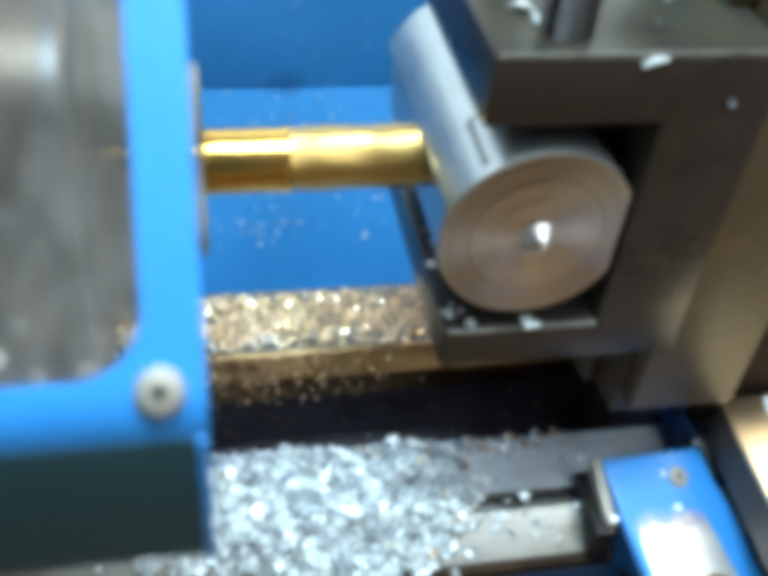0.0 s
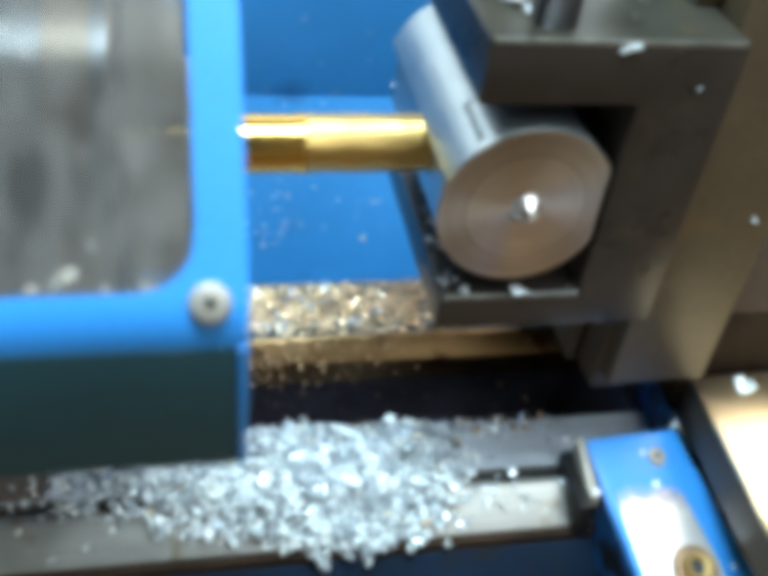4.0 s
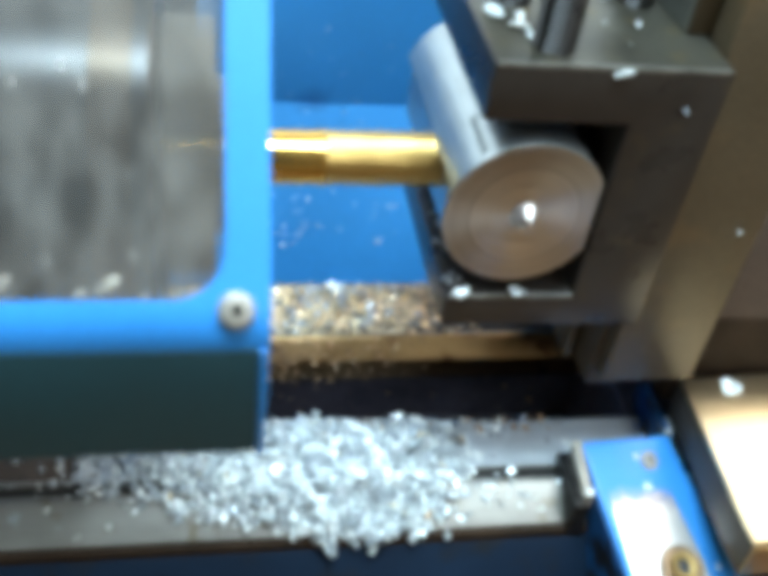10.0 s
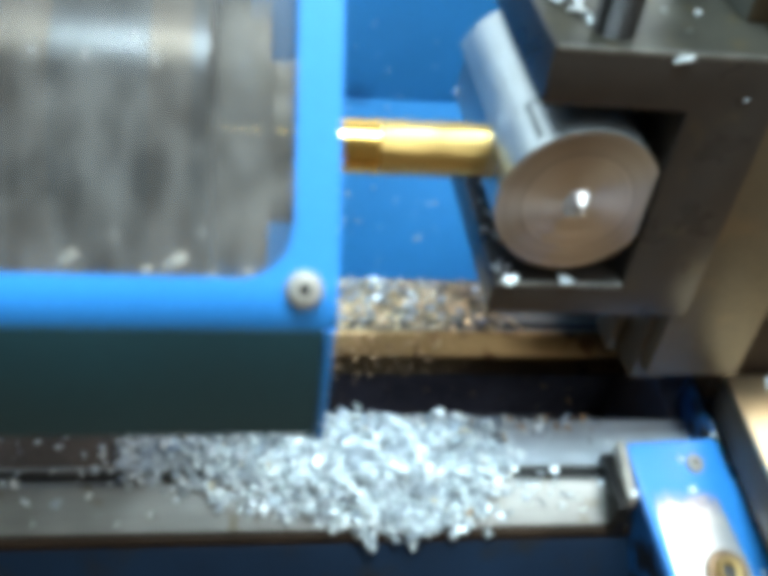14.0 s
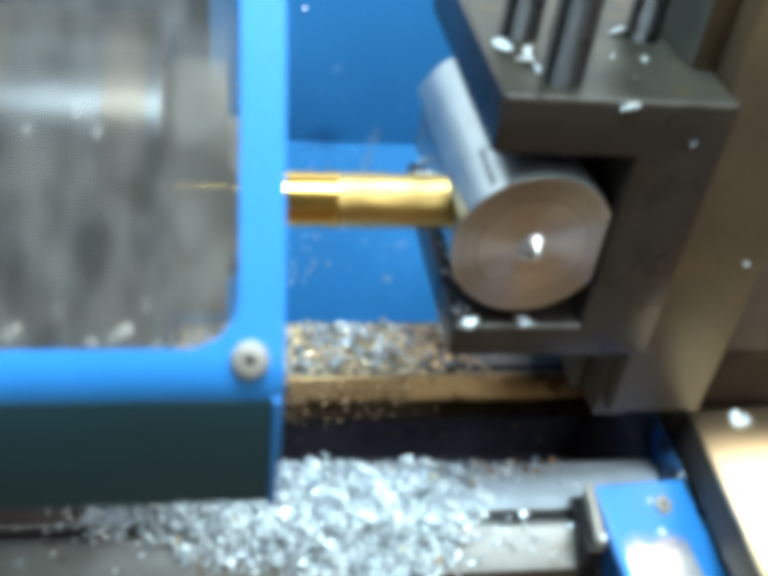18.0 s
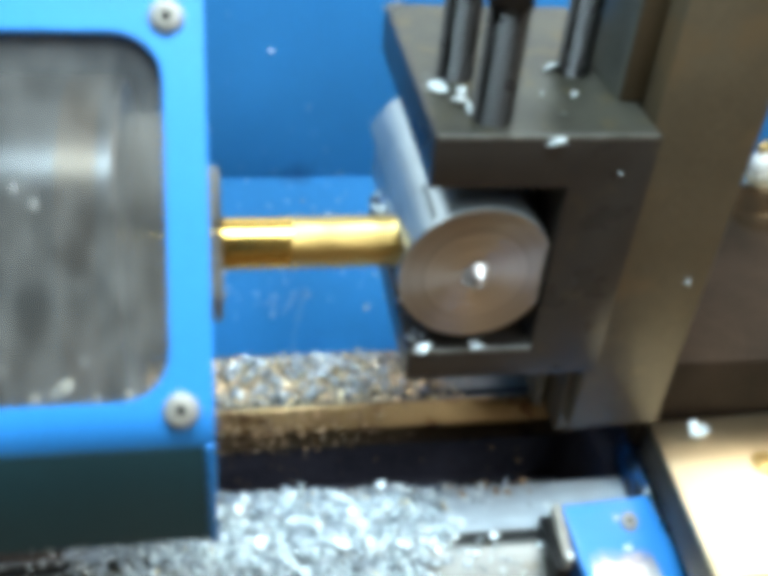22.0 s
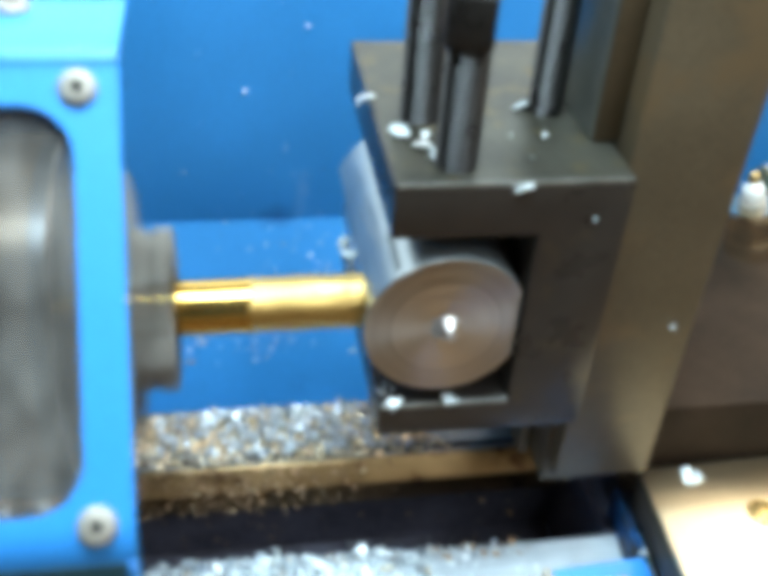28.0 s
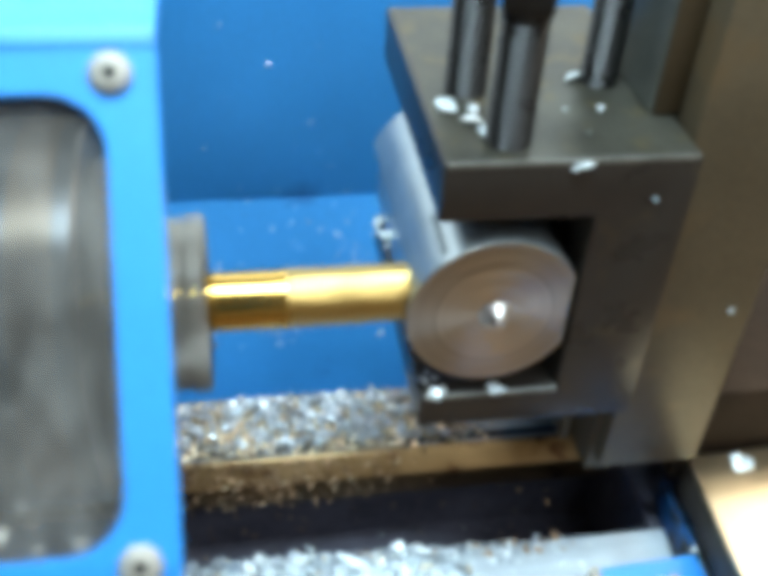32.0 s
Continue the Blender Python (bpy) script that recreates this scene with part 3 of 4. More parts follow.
def front_place(rng):
    while True:
        x, y = rng.uniform(-0.150, 0.04), rng.uniform(-0.040, 0.032)
        h = front_height(x, y)
        edge = 0.015 - 0.17 * abs(y - 0.004) + 0.008 * noise.noise(Vector((y * 150, 1.0, 2.0)))
        if h > 0.0006 and (x < edge or rng.random() < 0.22 * max(0, 1 - (x - edge) / 0.035)) and rng.random() < ((x + 0.143) / 0.085) ** 2.0 + 0.015:
            break
    ground = -0.1695 if y > -0.008 else -0.1695 + (y + 0.008) * 0.7
    if y > 0.0225:
        ground = -0.1695 - (y - 0.0225) * 0.9
    return (x, y, ground + h * rng.random() ** 0.5), (1 if rng.random() < (0.06 if y > 0.015 else 0.012) else 0)


def rear_place(rng):
    while True:
        x, y = rng.uniform(-0.19, 0.052), rng.uniform(0.0735, 0.1025)
        edge = 1 - max(0.0, (x - 0.0) / 0.052) * (1.1 - (y - 0.0735) / 0.05)
        if rng.random() < edge:
            break
    h = 0.0020 * math.sin(math.pi * min(1, max(0, (y - 0.070) / 0.044))) * max(0.15, min(1, (0.06 - x) / 0.08))
    h *= 0.75 + 0.6 * noise.noise(Vector((x * 70, y * 70, 9.0)))
    grey = (0.081 - y) / 0.02 + 0.02 + (-0.02 - x) * 4
    return (x, y, -0.1695 + max(0, h) * rng.random() ** 0.5), (0 if rng.random() < grey else 1)


def spill_place(rng):
    """Small brass chips that cling to the face of the rear way and below it."""
    x = -0.19 + 0.24 * rng.random()
    while rng.random() < (x + 0.03) / 0.06:
        x = -0.19 + 0.24 * rng.random()
    k = rng.random()
    return (x, 0.0712 - 0.0072 * min(1, k * 1.4) - 0.0004, -0.1700 - 0.0078 * min(1, k * 1.4) - 0.012 * max(0, k - 0.72) / 0.28), (0 if rng.random() < 0.05 else 1)


chip_heap("front_chip_heap", "heap of bright silvery aluminium chips on the front way", (CHIP, CHIP_BRASS), 3400, front_place, (0.0022, 0.0050), 11, 0.65)


def crest_place(rng):
    """Larger chips that lie on the crest of the front heap."""
    while True:
        x, y = rng.gauss(-0.030, 0.030), rng.uniform(-0.028, 0.026)
        h = front_height(x, y)
        if h > 0.0022 and x < 0.012:
            break
    return (x, y, (-0.1695 if y > -0.008 else -0.1695 + (y + 0.008) * 0.7) + h * 0.95 + 0.0006), 0


def fine_place(rng):
    """Fine swarf that fills the front heap between its chips."""
    while True:
        (x, y, z), k = front_place(rng)
        if x > -0.098 + rng.uniform(-0.012, 0.012):
            return (x, y, z - 0.0012), k


chip_heap("fine_swarf", "fine grey aluminium swarf between the larger chips", (CHIP, CHIP_BRASS), 2600, fine_place, (0.0016, 0.0028), 18, 0.4)
chip_heap("crest_chips", "larger bright curled chips on top of the aluminium heap", (CHIP, CHIP_BRASS), 230, crest_place, (0.0046, 0.0072), 19, 0.55)
chip_heap("rear_chip_heap", "heap of golden brass and grey chips on the rear way", (CHIP_GREY, CHIP_BRASS), 3300, rear_place, (0.0016, 0.0038), 12, 0.68)
chip_heap("spilled_chips", "fine brass chips clinging to the rear way's face", (CHIP_BRASS, CHIP_BROWN), 1000, spill_place, (0.0009, 0.0025), 13)


DRIFT_RNG = random.Random(77)
DRIFTS = [(DRIFT_RNG.uniform(-0.075, 0.02), DRIFT_RNG.random()) for _ in range(11)]


def panel_place(rng):
    k = 1 if rng.random() < 0.10 else 0
    if rng.random() < 0.17:
        return (rng.uniform(-0.10, 0.03), 0.1993, -0.133 + 0.13 * rng.random() ** 1.4), k
    x, v = rng.choice(DRIFTS)
    x, v = (x + rng.gauss(0, 0.006), min(1, abs(v + rng.gauss(0, 0.05)))) if rng.random() < 0.7 else (rng.uniform(-0.09, 0.04), rng.random())
    return (x, 0.1988 - 0.0232 * v, -0.1333 - 0.0742 * v), k


chip_heap("splashed_chips", "tiny bright chips sprinkled over the blue splash guard", (FLAKE, CHIP_BROWN), 165, panel_place, (0.0008, 0.0023), 14)


def stray_place(rng):
    k = rng.random()
    x = rng.uniform(-0.16, 0.075) if k < 0.4 else rng.uniform(-0.17, -0.06) if k < 0.62 else min(0.06, max(-0.02, rng.gauss(0.020, 0.014)))
    y = rng.choice((rng.uniform(-0.017, 0.0), rng.uniform(0.003, 0.024)))
    z = -0.1696 if y > -0.0056 else -0.1702 + (y + 0.0068) * 0.69 + 0.0004
    return (x, y, z), 0


chip_heap("stray_chips", "single bright chips scattered along the front way", (CHIP, CHIP_BRASS), 225, stray_place, (0.0016, 0.0042), 15)


def trough_place(rng):
    """Specks that have fallen into the trough and onto its rear wall."""
    x = rng.uniform(-0.09, 0.09)
    if rng.random() < 0.35:
        return (x, 0.0738, rng.uniform(-0.222, -0.192)), 1
    return (x, rng.uniform(0.024, 0.073), -0.2246), (0 if rng.random() < 0.45 else 1)


chip_heap("trough_chips", "small dull chips fallen into the black trough", (CHIP_GREY, CHIP_BROWN), 110, trough_place, (0.0008, 0.0026), 17)


def edge_place(rng):
    x = -0.02 + 0.085 * rng.random() ** 1.6
    return (x, rng.uniform(0.018, 0.0235) - 0.02 * max(0, 0.01 - x) * rng.random(), -0.1692), (1 if rng.random() < 0.4 else 0)


chip_heap("edge_chips", "bright and brownish chips along the back edge of the front way", (CHIP, CHIP_BROWN), 130, edge_place, (0.0018, 0.0044), 16)

chuck_guard()


# ---- chuck and milling cutter, which spin about the lathe's axis ----
AXIS = (0.022, -0.0468)


def lathe_chuck():
    c = thing("lathe_chuck", "spinning dark steel lathe chuck with four stepped jaws", "lathe chuck", pose(0, *AXIS))
    prof = [(0, -0.190), (0.0480, -0.190), (0.0492, -0.188), (0.0492, -0.130), (0.0496, -0.1295), (0.0500, -0.129), (0.0500, -0.0850), (0.0490, -0.0838), (0.0125, -0.0838), (0.0120, -0.0845),
            (0.012, -0.100), (0, -0.100)]
    part("body", revolve(prof, "x", 72), CHUCK, c)
    # added bands: their brown stands in for a warm reflection
    for x0, x1 in ((-0.0990, -0.0885), (-0.1330, -0.1210)):
        part("reflection_band", revolve([(0.0494, x0), (0.0502, x0 + 0.0004), (0.0502, x1 - 0.0004), (0.0494, x1)], "x", 72), WARM_REFLECTION, c, "brown band painting a warm reflection on the chuck")
    step = [(-0.0836, 0.0083), (-0.0584, 0.0083), (-0.0582, 0.0087), (-0.0582, 0.0226), (-0.0590, 0.0234), (-0.0628, 0.0234), (-0.0634, 0.0226), (-0.0690, 0.0226), (-0.0690, 0.0380), (-0.0698, 0.0390),
            (-0.0836, 0.0390)]
    upright = Matrix(((1, 0, 0, 0), (0, 0, 1, -0.0066), (0, 1, 0, 0), (0, 0, 0, 1)))
    for k in range(4):
        turn = Matrix.Rotation(math.pi * k / 2 + 0.3, 4, "X")
        jaw = part("jaw", extrude(step, 0.0132, 0.0004, turn @ upright), JAW, c, "stepped satin steel jaw")
        screw = turn @ Matrix.Translation((-0.0764, 0, 0.0390))
        part("jaw_screw", revolve([(0, 0.0004), (0.0016, 0.0004), (0.0018, 0.0012), (0.0030, 0.0010), (0.0032, 0)], "z", 20, m=screw), CHUCK, jaw, "dark cap screw")
    return c


def end_mill():
    e = thing("end_mill", "gold titanium-nitride coated end mill, spinning", "milling cutter", pose(0, *AXIS))
    part("shank", revolve([(0, -0.0960), (0.0081, -0.0960), (0.0081, -0.0395), (0.0083, -0.0386), (0.0083, -0.0372), (0, -0.0372)], "x", 56), TIN, e, "polished gold shank")
    # four helical flutes
    bm = bmesh.new()
    n, rows, r = 48, 40, 0.0085
    rings = []
    for i in range(rows + 1):
        x = -0.0385 + 0.0361 * i / rows
        turn = 2.2 * math.pi * i / rows * 0.5
        ring = []
        for k in range(n):
            a = 2 * math.pi * k / n
            f = (a * 4 / (2 * math.pi)) % 1.0
            rad = r * (1 - 0.17 * math.sin(math.pi * f) ** 1.5 * (1 - 0.5 * f))
            ring.append(bm.verts.new((x, rad * math.cos(a + turn), rad * math.sin(a + turn))))
        rings.append(ring)
    for a, b in zip(rings, rings[1:]):
        for k in range(n):
            bm.faces.new((a[k], b[k], b[(k + 1) % n], a[(k + 1) % n]))
    bm.faces.new(rings[0])
    bm.faces.new(rings[-1])
    part("fluted_end", bm, TIN_FLUTE, e, "gold helical cutting flutes", "all")
    return e


chuck, cutter = lathe_chuck(), end_mill()
FED = []


def fed_thing(ob):
    """Marks a thing that rides on the cross slide."""
    FED.append(ob)
    return ob


# ---- what rides on the cross slide ----
def holder_block():
    b = fed_thing(thing("tool_holder", "black steel clamping block with a notch that holds the bar", "tool holder"))
    w = 0.066
    outline = [(0, 0), (w, 0), (w, -0.091), (0.0, -0.091), (0.0, -0.0785), (0.041, -0.0785), (0.041, -0.0168), (0, -0.0168)]
    part("body", extrude(outline, 0.0935, 0.0009, FRONT), BLACK, b, "black oxide steel body")
    # thin top plate, mottled and a little lighter than the body
    part("top_plate", extrude([(0.0008, 0.0008), (w - 0.0008, 0.0008), (w - 0.0008, 0.0927), (0.0008, 0.0927)], 0.0004), BLACK_TOP, b, "mottled grey top face", smooth=False)
    # two thin pale strips paint the edge highlights of the block
    part("edge_highlight", extrude([(-0.00015, -0.0009), (-0.00015, 0.0002), (0.0011, 0.00035), (0.0011, 0.0002), (0.0002, -0.0009)], w - 0.002, 0, Matrix.Translation((0.001, 0, 0)) @ SIDE), EDGE_GLINT, b, "painted highlight along the front edge")
    part("edge_highlight", extrude([(-0.00015, -0.0795), (-0.00015, -0.0784), (0.0010, -0.0782), (0.0010, -0.0784), (0.0002, -0.0795)], 0.0400, 0, Matrix.Translation((0.0008, 0, 0)) @ SIDE), EDGE_GLINT, b, "painted highlight along the edge of the lower jaw")
    for x, y, r, z1, hr in ((0.0180, 0.0100, 0.0059, 0.0350, 0.0086), (0.0130, 0.0372, 0.0058, 0.0450, 0.0082), (0.0515, 0.0405, 0.0053, 0.050, 0.0085)):
        prof = [(0, 0.0003)]
        z = 0.0003
        while z < z1 - 0.002:
            prof += [(r * 0.9, z), (r, z + 0.0005)]
            z += 0.001
        prof += [(r * 0.9, z1), (0, z1)]
        bolt = part("clamp_bolt", revolve(prof, "z", 28, m=Matrix.Translation((x, y, 0))), BOLT, b, "black threaded clamp bolt")
        hexa = [(hr * math.cos(k * math.pi / 2 + 0.5), hr * math.sin(k * math.pi / 2 + 0.5)) for k in range(4)]
        part("bolt_head", extrude(hexa, 0.013, 0.0008, Matrix.Translation((x, y, z1))), BOLT, bolt, "square black bolt head")
    return b


def round_bar():
    b = fed_thing(thing("aluminium_bar", "round aluminium bar with a turned end and a milled slot", "metal bar"))
    cx, cz, r, flat, floor = 0.018, -0.0475, 0.0240, 0.0390, -0.0022
    hs = 0.0082
    angles = sorted({round(2 * math.pi * k / 88, 6) for k in range(88)} | {math.pi - math.asin(hs / r), math.pi + math.asin(hs / r), math.pi - math.asin(hs / r) + 1e-4, math.pi + math.asin(hs / r) - 1e-4})
    bm = bmesh.new()

    def loop(y, cut, rr):
        out = []
        for a in angles:
            x, z = cx + rr * math.cos(a), rr * math.sin(a)
            x = min(x, flat)
            if cut and math.cos(a) < 0 and z < hs - 1e-7:
                x = max(x, floor)
            out.append(bm.verts.new((x, y, cz + z)))
        return out

    rings = [loop(-0.0002, False, r), loop(0.0024, False, r), loop(0.00245, True, r), loop(0.0775, True, r), loop(0.0783, True, r - 0.0008)]
    k = len(angles)
    for p, q in zip(rings, rings[1:]):
        for i in range(k):
            bm.faces.new((p[i], p[(i + 1) % k], q[(i + 1) % k], q[i]))
    bm.faces.new(rings[0])
    bm.faces.new(rings[-1])
    part("body", bm, ALU, b, "silvery bar with a milled slot", "all")
    # thin dark strips paint the reflection of the block's edge
    for a0, a1, y0, y1 in ((129.5, 125.0, 0.0026, 0.0205), (129.5, 108.0, 0.0197, 0.0207)):
        pts = [radians(a0 + (a1 - a0) * k / 6) for k in range(7)]
        ring = [(cx + (r + 0.00012) * math.cos(a), cz + (r + 0.00012) * math.sin(a)) for a in pts] + [(cx + (r - 0.0006) * math.cos(a), cz + (r - 0.0006) * math.sin(a)) for a in pts[::-1]]
        part("reflection_mark", extrude(ring, y1 - y0, 0, Matrix.Translation((0, y0, 0)) @ FRONT), BAR_REFLECTION, b, "darker painted reflection along the bar", smooth=False)
    # the turned end with its fine rings and centre hole
    prof = [(0, -0.0052), (0.0013, -0.0049), (0.0025, -0.0036), (0.0040, -0.0010), (0.0046, -0.0006)]
    rr = 0.0047
    i = 0
    while rr < 0.0232:
        prof.append((rr, -0.0006 + (0.000020 if rr < 0.0157 else 0.000045) * (i % 2) + 0.00003 * math.sin(rr * 1100)))
        rr += 0.00022
        i += 1
    prof += [(0.02385, -0.0006), (0.0239, -0.0005), (0.0239, -0.0001)]
    f = revolve(prof, "y", 96, m=Matrix.Translation((cx, 0, cz)))
    for v in f.verts:
        v.co.x = min(v.co.x, flat - 0.0004)
    part("end_face", f, ALU_FACE, b, "turned end face with fine rings")
    return b


def upright_post():
    p = fed_thing(thing("angle_plate", "tall oily brown steel angle plate beside the black block", "angle plate"))
    part("plate", box((0.0674, 0.0095, -0.1290), (0.1022, 0.050, 0.047), 0.0012), POST, p)
    part("rib", box((0.0596, 0.0195, 0.0006), (0.0672, 0.058, 0.075), 0.0012), BROWN_RIB, p, "dark brown oily rib")
    # thin plate whose lighter colour holds the light on this side
    part("rib_side", box((0.0590, 0.0205, 0.0008), (0.0595, 0.0575, 0.0745), 0.0), RIB_LIT, p, "rib side painted lighter grey as lit")
    part("base", box((0.0760, 0.0400, -0.1552), (0.1040, 0.150, -0.1295), 0.0010), HOLE, p, "black oily base")
    part("foot", box((0.0655, 0.016, -0.1370), (0.0790, 0.085, -0.0915), 0.001), BROWN_RIB, p, "oily brown foot under the block")
    part("foot_rib", box((0.0610, 0.030, -0.1370), (0.0645, 0.045, -0.0915), 0.0008), BROWN_RIB, p)
    return p


def cross_slide():
    s = fed_thing(thing("cross_slide", "ground steel cross slide with a bright top", "cross slide"))
    top = [(0.1060, 0.0185), (0.20, 0.0225), (0.20, -0.0500), (0.1030, -0.0535)]
    # dark sides, with a bright top and a brown front laid on
    part("front_block", extrude(top, 0.0165, 0.0004, Matrix.Translation((0, 0, -0.1570))), SIDEFACE, s, "dark brown-grey side of the block")
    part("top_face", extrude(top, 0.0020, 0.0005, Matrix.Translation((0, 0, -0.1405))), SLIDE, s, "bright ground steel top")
    part("front_face", extrude([(0.1034, -0.0537), (0.20, -0.0502), (0.20, -0.0512), (0.1034, -0.0547)], 0.0158, 0.0003, Matrix.Translation((0, 0, -0.1568))), REARWAY, s, "warm brown front face")
    part("bolt_hole", revolve([(0, 0.0006), (0.0046, 0.0006), (0.005, 0.0003), (0.0058, 0.0006), (0.0064, 0.0)], "z", 32, m=Matrix.Translation((0.1445, -0.0055, -0.1385))), BRASS, s, "brown bolt hole")
    part("slide_plate", box((0.1045, 0.0230, -0.1565), (0.2600, 0.165, -0.1110), 0.0012), BROWN, s, "dark brown oily slide plate")
    return s


holder_block()
round_bar()
upright_post()
cross_slide()


# ---- saddle on the bed ----
def saddle():
    s = thing("lathe_saddle", "blue painted lathe saddle casting with a bare metal pad", "lathe saddle")
    slope = 0.336
    tilt = Matrix(((1, 0, 0, 0), (0, 1, 0, 0), (0, slope, 1, -0.1569), (0, 0, 0, 1)))
    rng = random.Random(41)
    out = [(0.0662, 0.0006), (0.1020, 0.0022)]
    out += [(0.1030 + 0.0120 * k / 9 + rng.uniform(-0.0007, 0.0007), -0.002 - 0.049 * k / 9) for k in range(10)]
    out += [(0.128, -0.105), (0.0830, -0.105), (0.0742, -0.054), (0.0685, -0.018)]
    bm = extrude(out, 0.050, 0.0015, tilt @ Matrix.Translation((0, 0, -0.050)), 3)
    part("casting", bm, BLUE, s, "bright blue sloping casting")
    # bare pad; its white fade is glare put into the colour
    pad = [(0.0722, -0.0172), (0.0950, -0.0140), (0.1030, -0.0445), (0.1090, -0.09), (0.0800, -0.09), (0.0762, -0.054)]
    part("bare_pad", extrude(pad, 0.0006, 0.0002, tilt), GLARE_PAD, s, "bare metal pad with a painted glare")
    # the strip's shade under the slide is put into its dark blue
    part("blue_strip", extrude([(0.0990, 0.0005), (0.1040, 0.0005), (0.1040, 0.034), (0.1022, 0.034)], 0.0135, 0.0008, Matrix.Translation((0, 0, -0.1703))), GRIMY_SHADED, s, "blue strip running under the slide, painted in shade")
    part("under_body", box((0.0975, -0.006, -0.2300), (0.2600, 0.150, -0.1720), 0.001), TROUGH, s, "dark oily body over the bed")
    grimy = [(0.0664, 0.0), (0.0686, -0.018), (0.0743, -0.054), (0.0831, -0.105), (0.0825, -0.105), (0.0736, -0.054), (0.0678, -0.018), (0.0657, 0.0)]
    part("grimy_side", extrude(grimy, 0.0470, 0, tilt @ Matrix.Translation((0, 0, -0.0486))), GRIMY_SHADED, s, "dark blue grimy side of the casting", smooth=False)
    part("wiper", box((0.0594, -0.0222, -0.1830), (0.0655, 0.0024, -0.1652), 0.0008), BOLT, s, "black rubber way wiper")
    strip = [(0.0006, 0.0018), (-0.0205, -0.0052), (-0.0205, -0.0120), (0.0006, -0.0060)]
    part("wiper_strip", extrude(strip, 0.0032, 0.0004, Matrix.Translation((0.0629, 0, -0.1578)) @ SIDE), SCREW, s, "dull grey metal strip that holds the wiper")
    big = tilt @ Matrix.Translation((0.0933, -0.0468, 0.0012))
    w = part("washer", revolve([(0.0042, 0), (0.0080, 0), (0.0082, 0.0006), (0.0078, 0.0013), (0.0042, 0.0013)], "z", 36, m=big), CHIP_BROWN, s, "dark brown worn washer")
    part("screw_head", revolve([(0.0024, 0.0006), (0.0026, 0.0020), (0.0044, 0.0022), (0.0050, 0.0016), (0.0051, 0)], "z", 32, m=big @ Matrix.Translation((0, 0, 0.001))), BRASS, w, "screw head with a socket")
    part("screw_socket", revolve([(0, 0.0016), (0.0025, 0.0016), (0.0025, 0.0011), (0, 0.0011)], "z", 24, m=big), CHUCK, w, "dull steel socket")
    button_screw(s, "small_screw", tilt @ Matrix.Translation((0.0914, -0.0078, 0)), 0.0034)
    return s


saddle()


# ---- brass and chrome fittings behind the slide ----
def oil_cup(m):
    o = thing("oil_cup", "polished steel oil cup with a white dome and brass ball", "oil cup", m)
    part("body", revolve([(0, 0), (0.0098, 0), (0.0106, 0.0008), (0.0106, 0.0090), (0.0102, 0.0096), (0.0102, 0.0104), (0.0106, 0.0110), (0.0106, 0.0235), (0.0098, 0.0250), (0, 0.0252)], "z", 40), CHROME, o, "polished warm steel barrel")
    part("collar", revolve([(0, 0.0252), (0.0062, 0.0252), (0.0062, 0.0275), (0.0050, 0.0280), (0, 0.0280)], "z", 32), SCREW, o, "dull grey collar")
    part("dome", revolve([(0, 0.0280), (0.0048, 0.0280), (0.0052, 0.0310), (0.0046, 0.0342), (0.0028, 0.0362), (0, 0.0368)], "z", 32), CREAM, o, "white enamelled dome")
    ball = [(0.0028 * math.sin(math.pi * k / 10), 0.0392 - 0.0028 * math.cos(math.pi * k / 10)) for k in range(11)]
    part("ball", revolve(ball, "z", 24), BRASS, o, "brass ball")
    return o


def stop_block():
    b = thing("stop_block", "small tan brass stop block on the slide plate", "stop block")
    part("block", box((0.2040, 0.1300, -0.1108), (0.2300, 0.1520, -0.0860), 0.0012), BRASS, b)
    part("cap", box((0.2060, 0.1320, -0.0859), (0.2280, 0.1500, -0.0845), 0.0005), CREAM, b, "pale bare top")
    return b


fed_thing(oil_cup(pose(0.1900, 0.1190, -0.1108, 0, -13)))
fed_thing(stop_block())


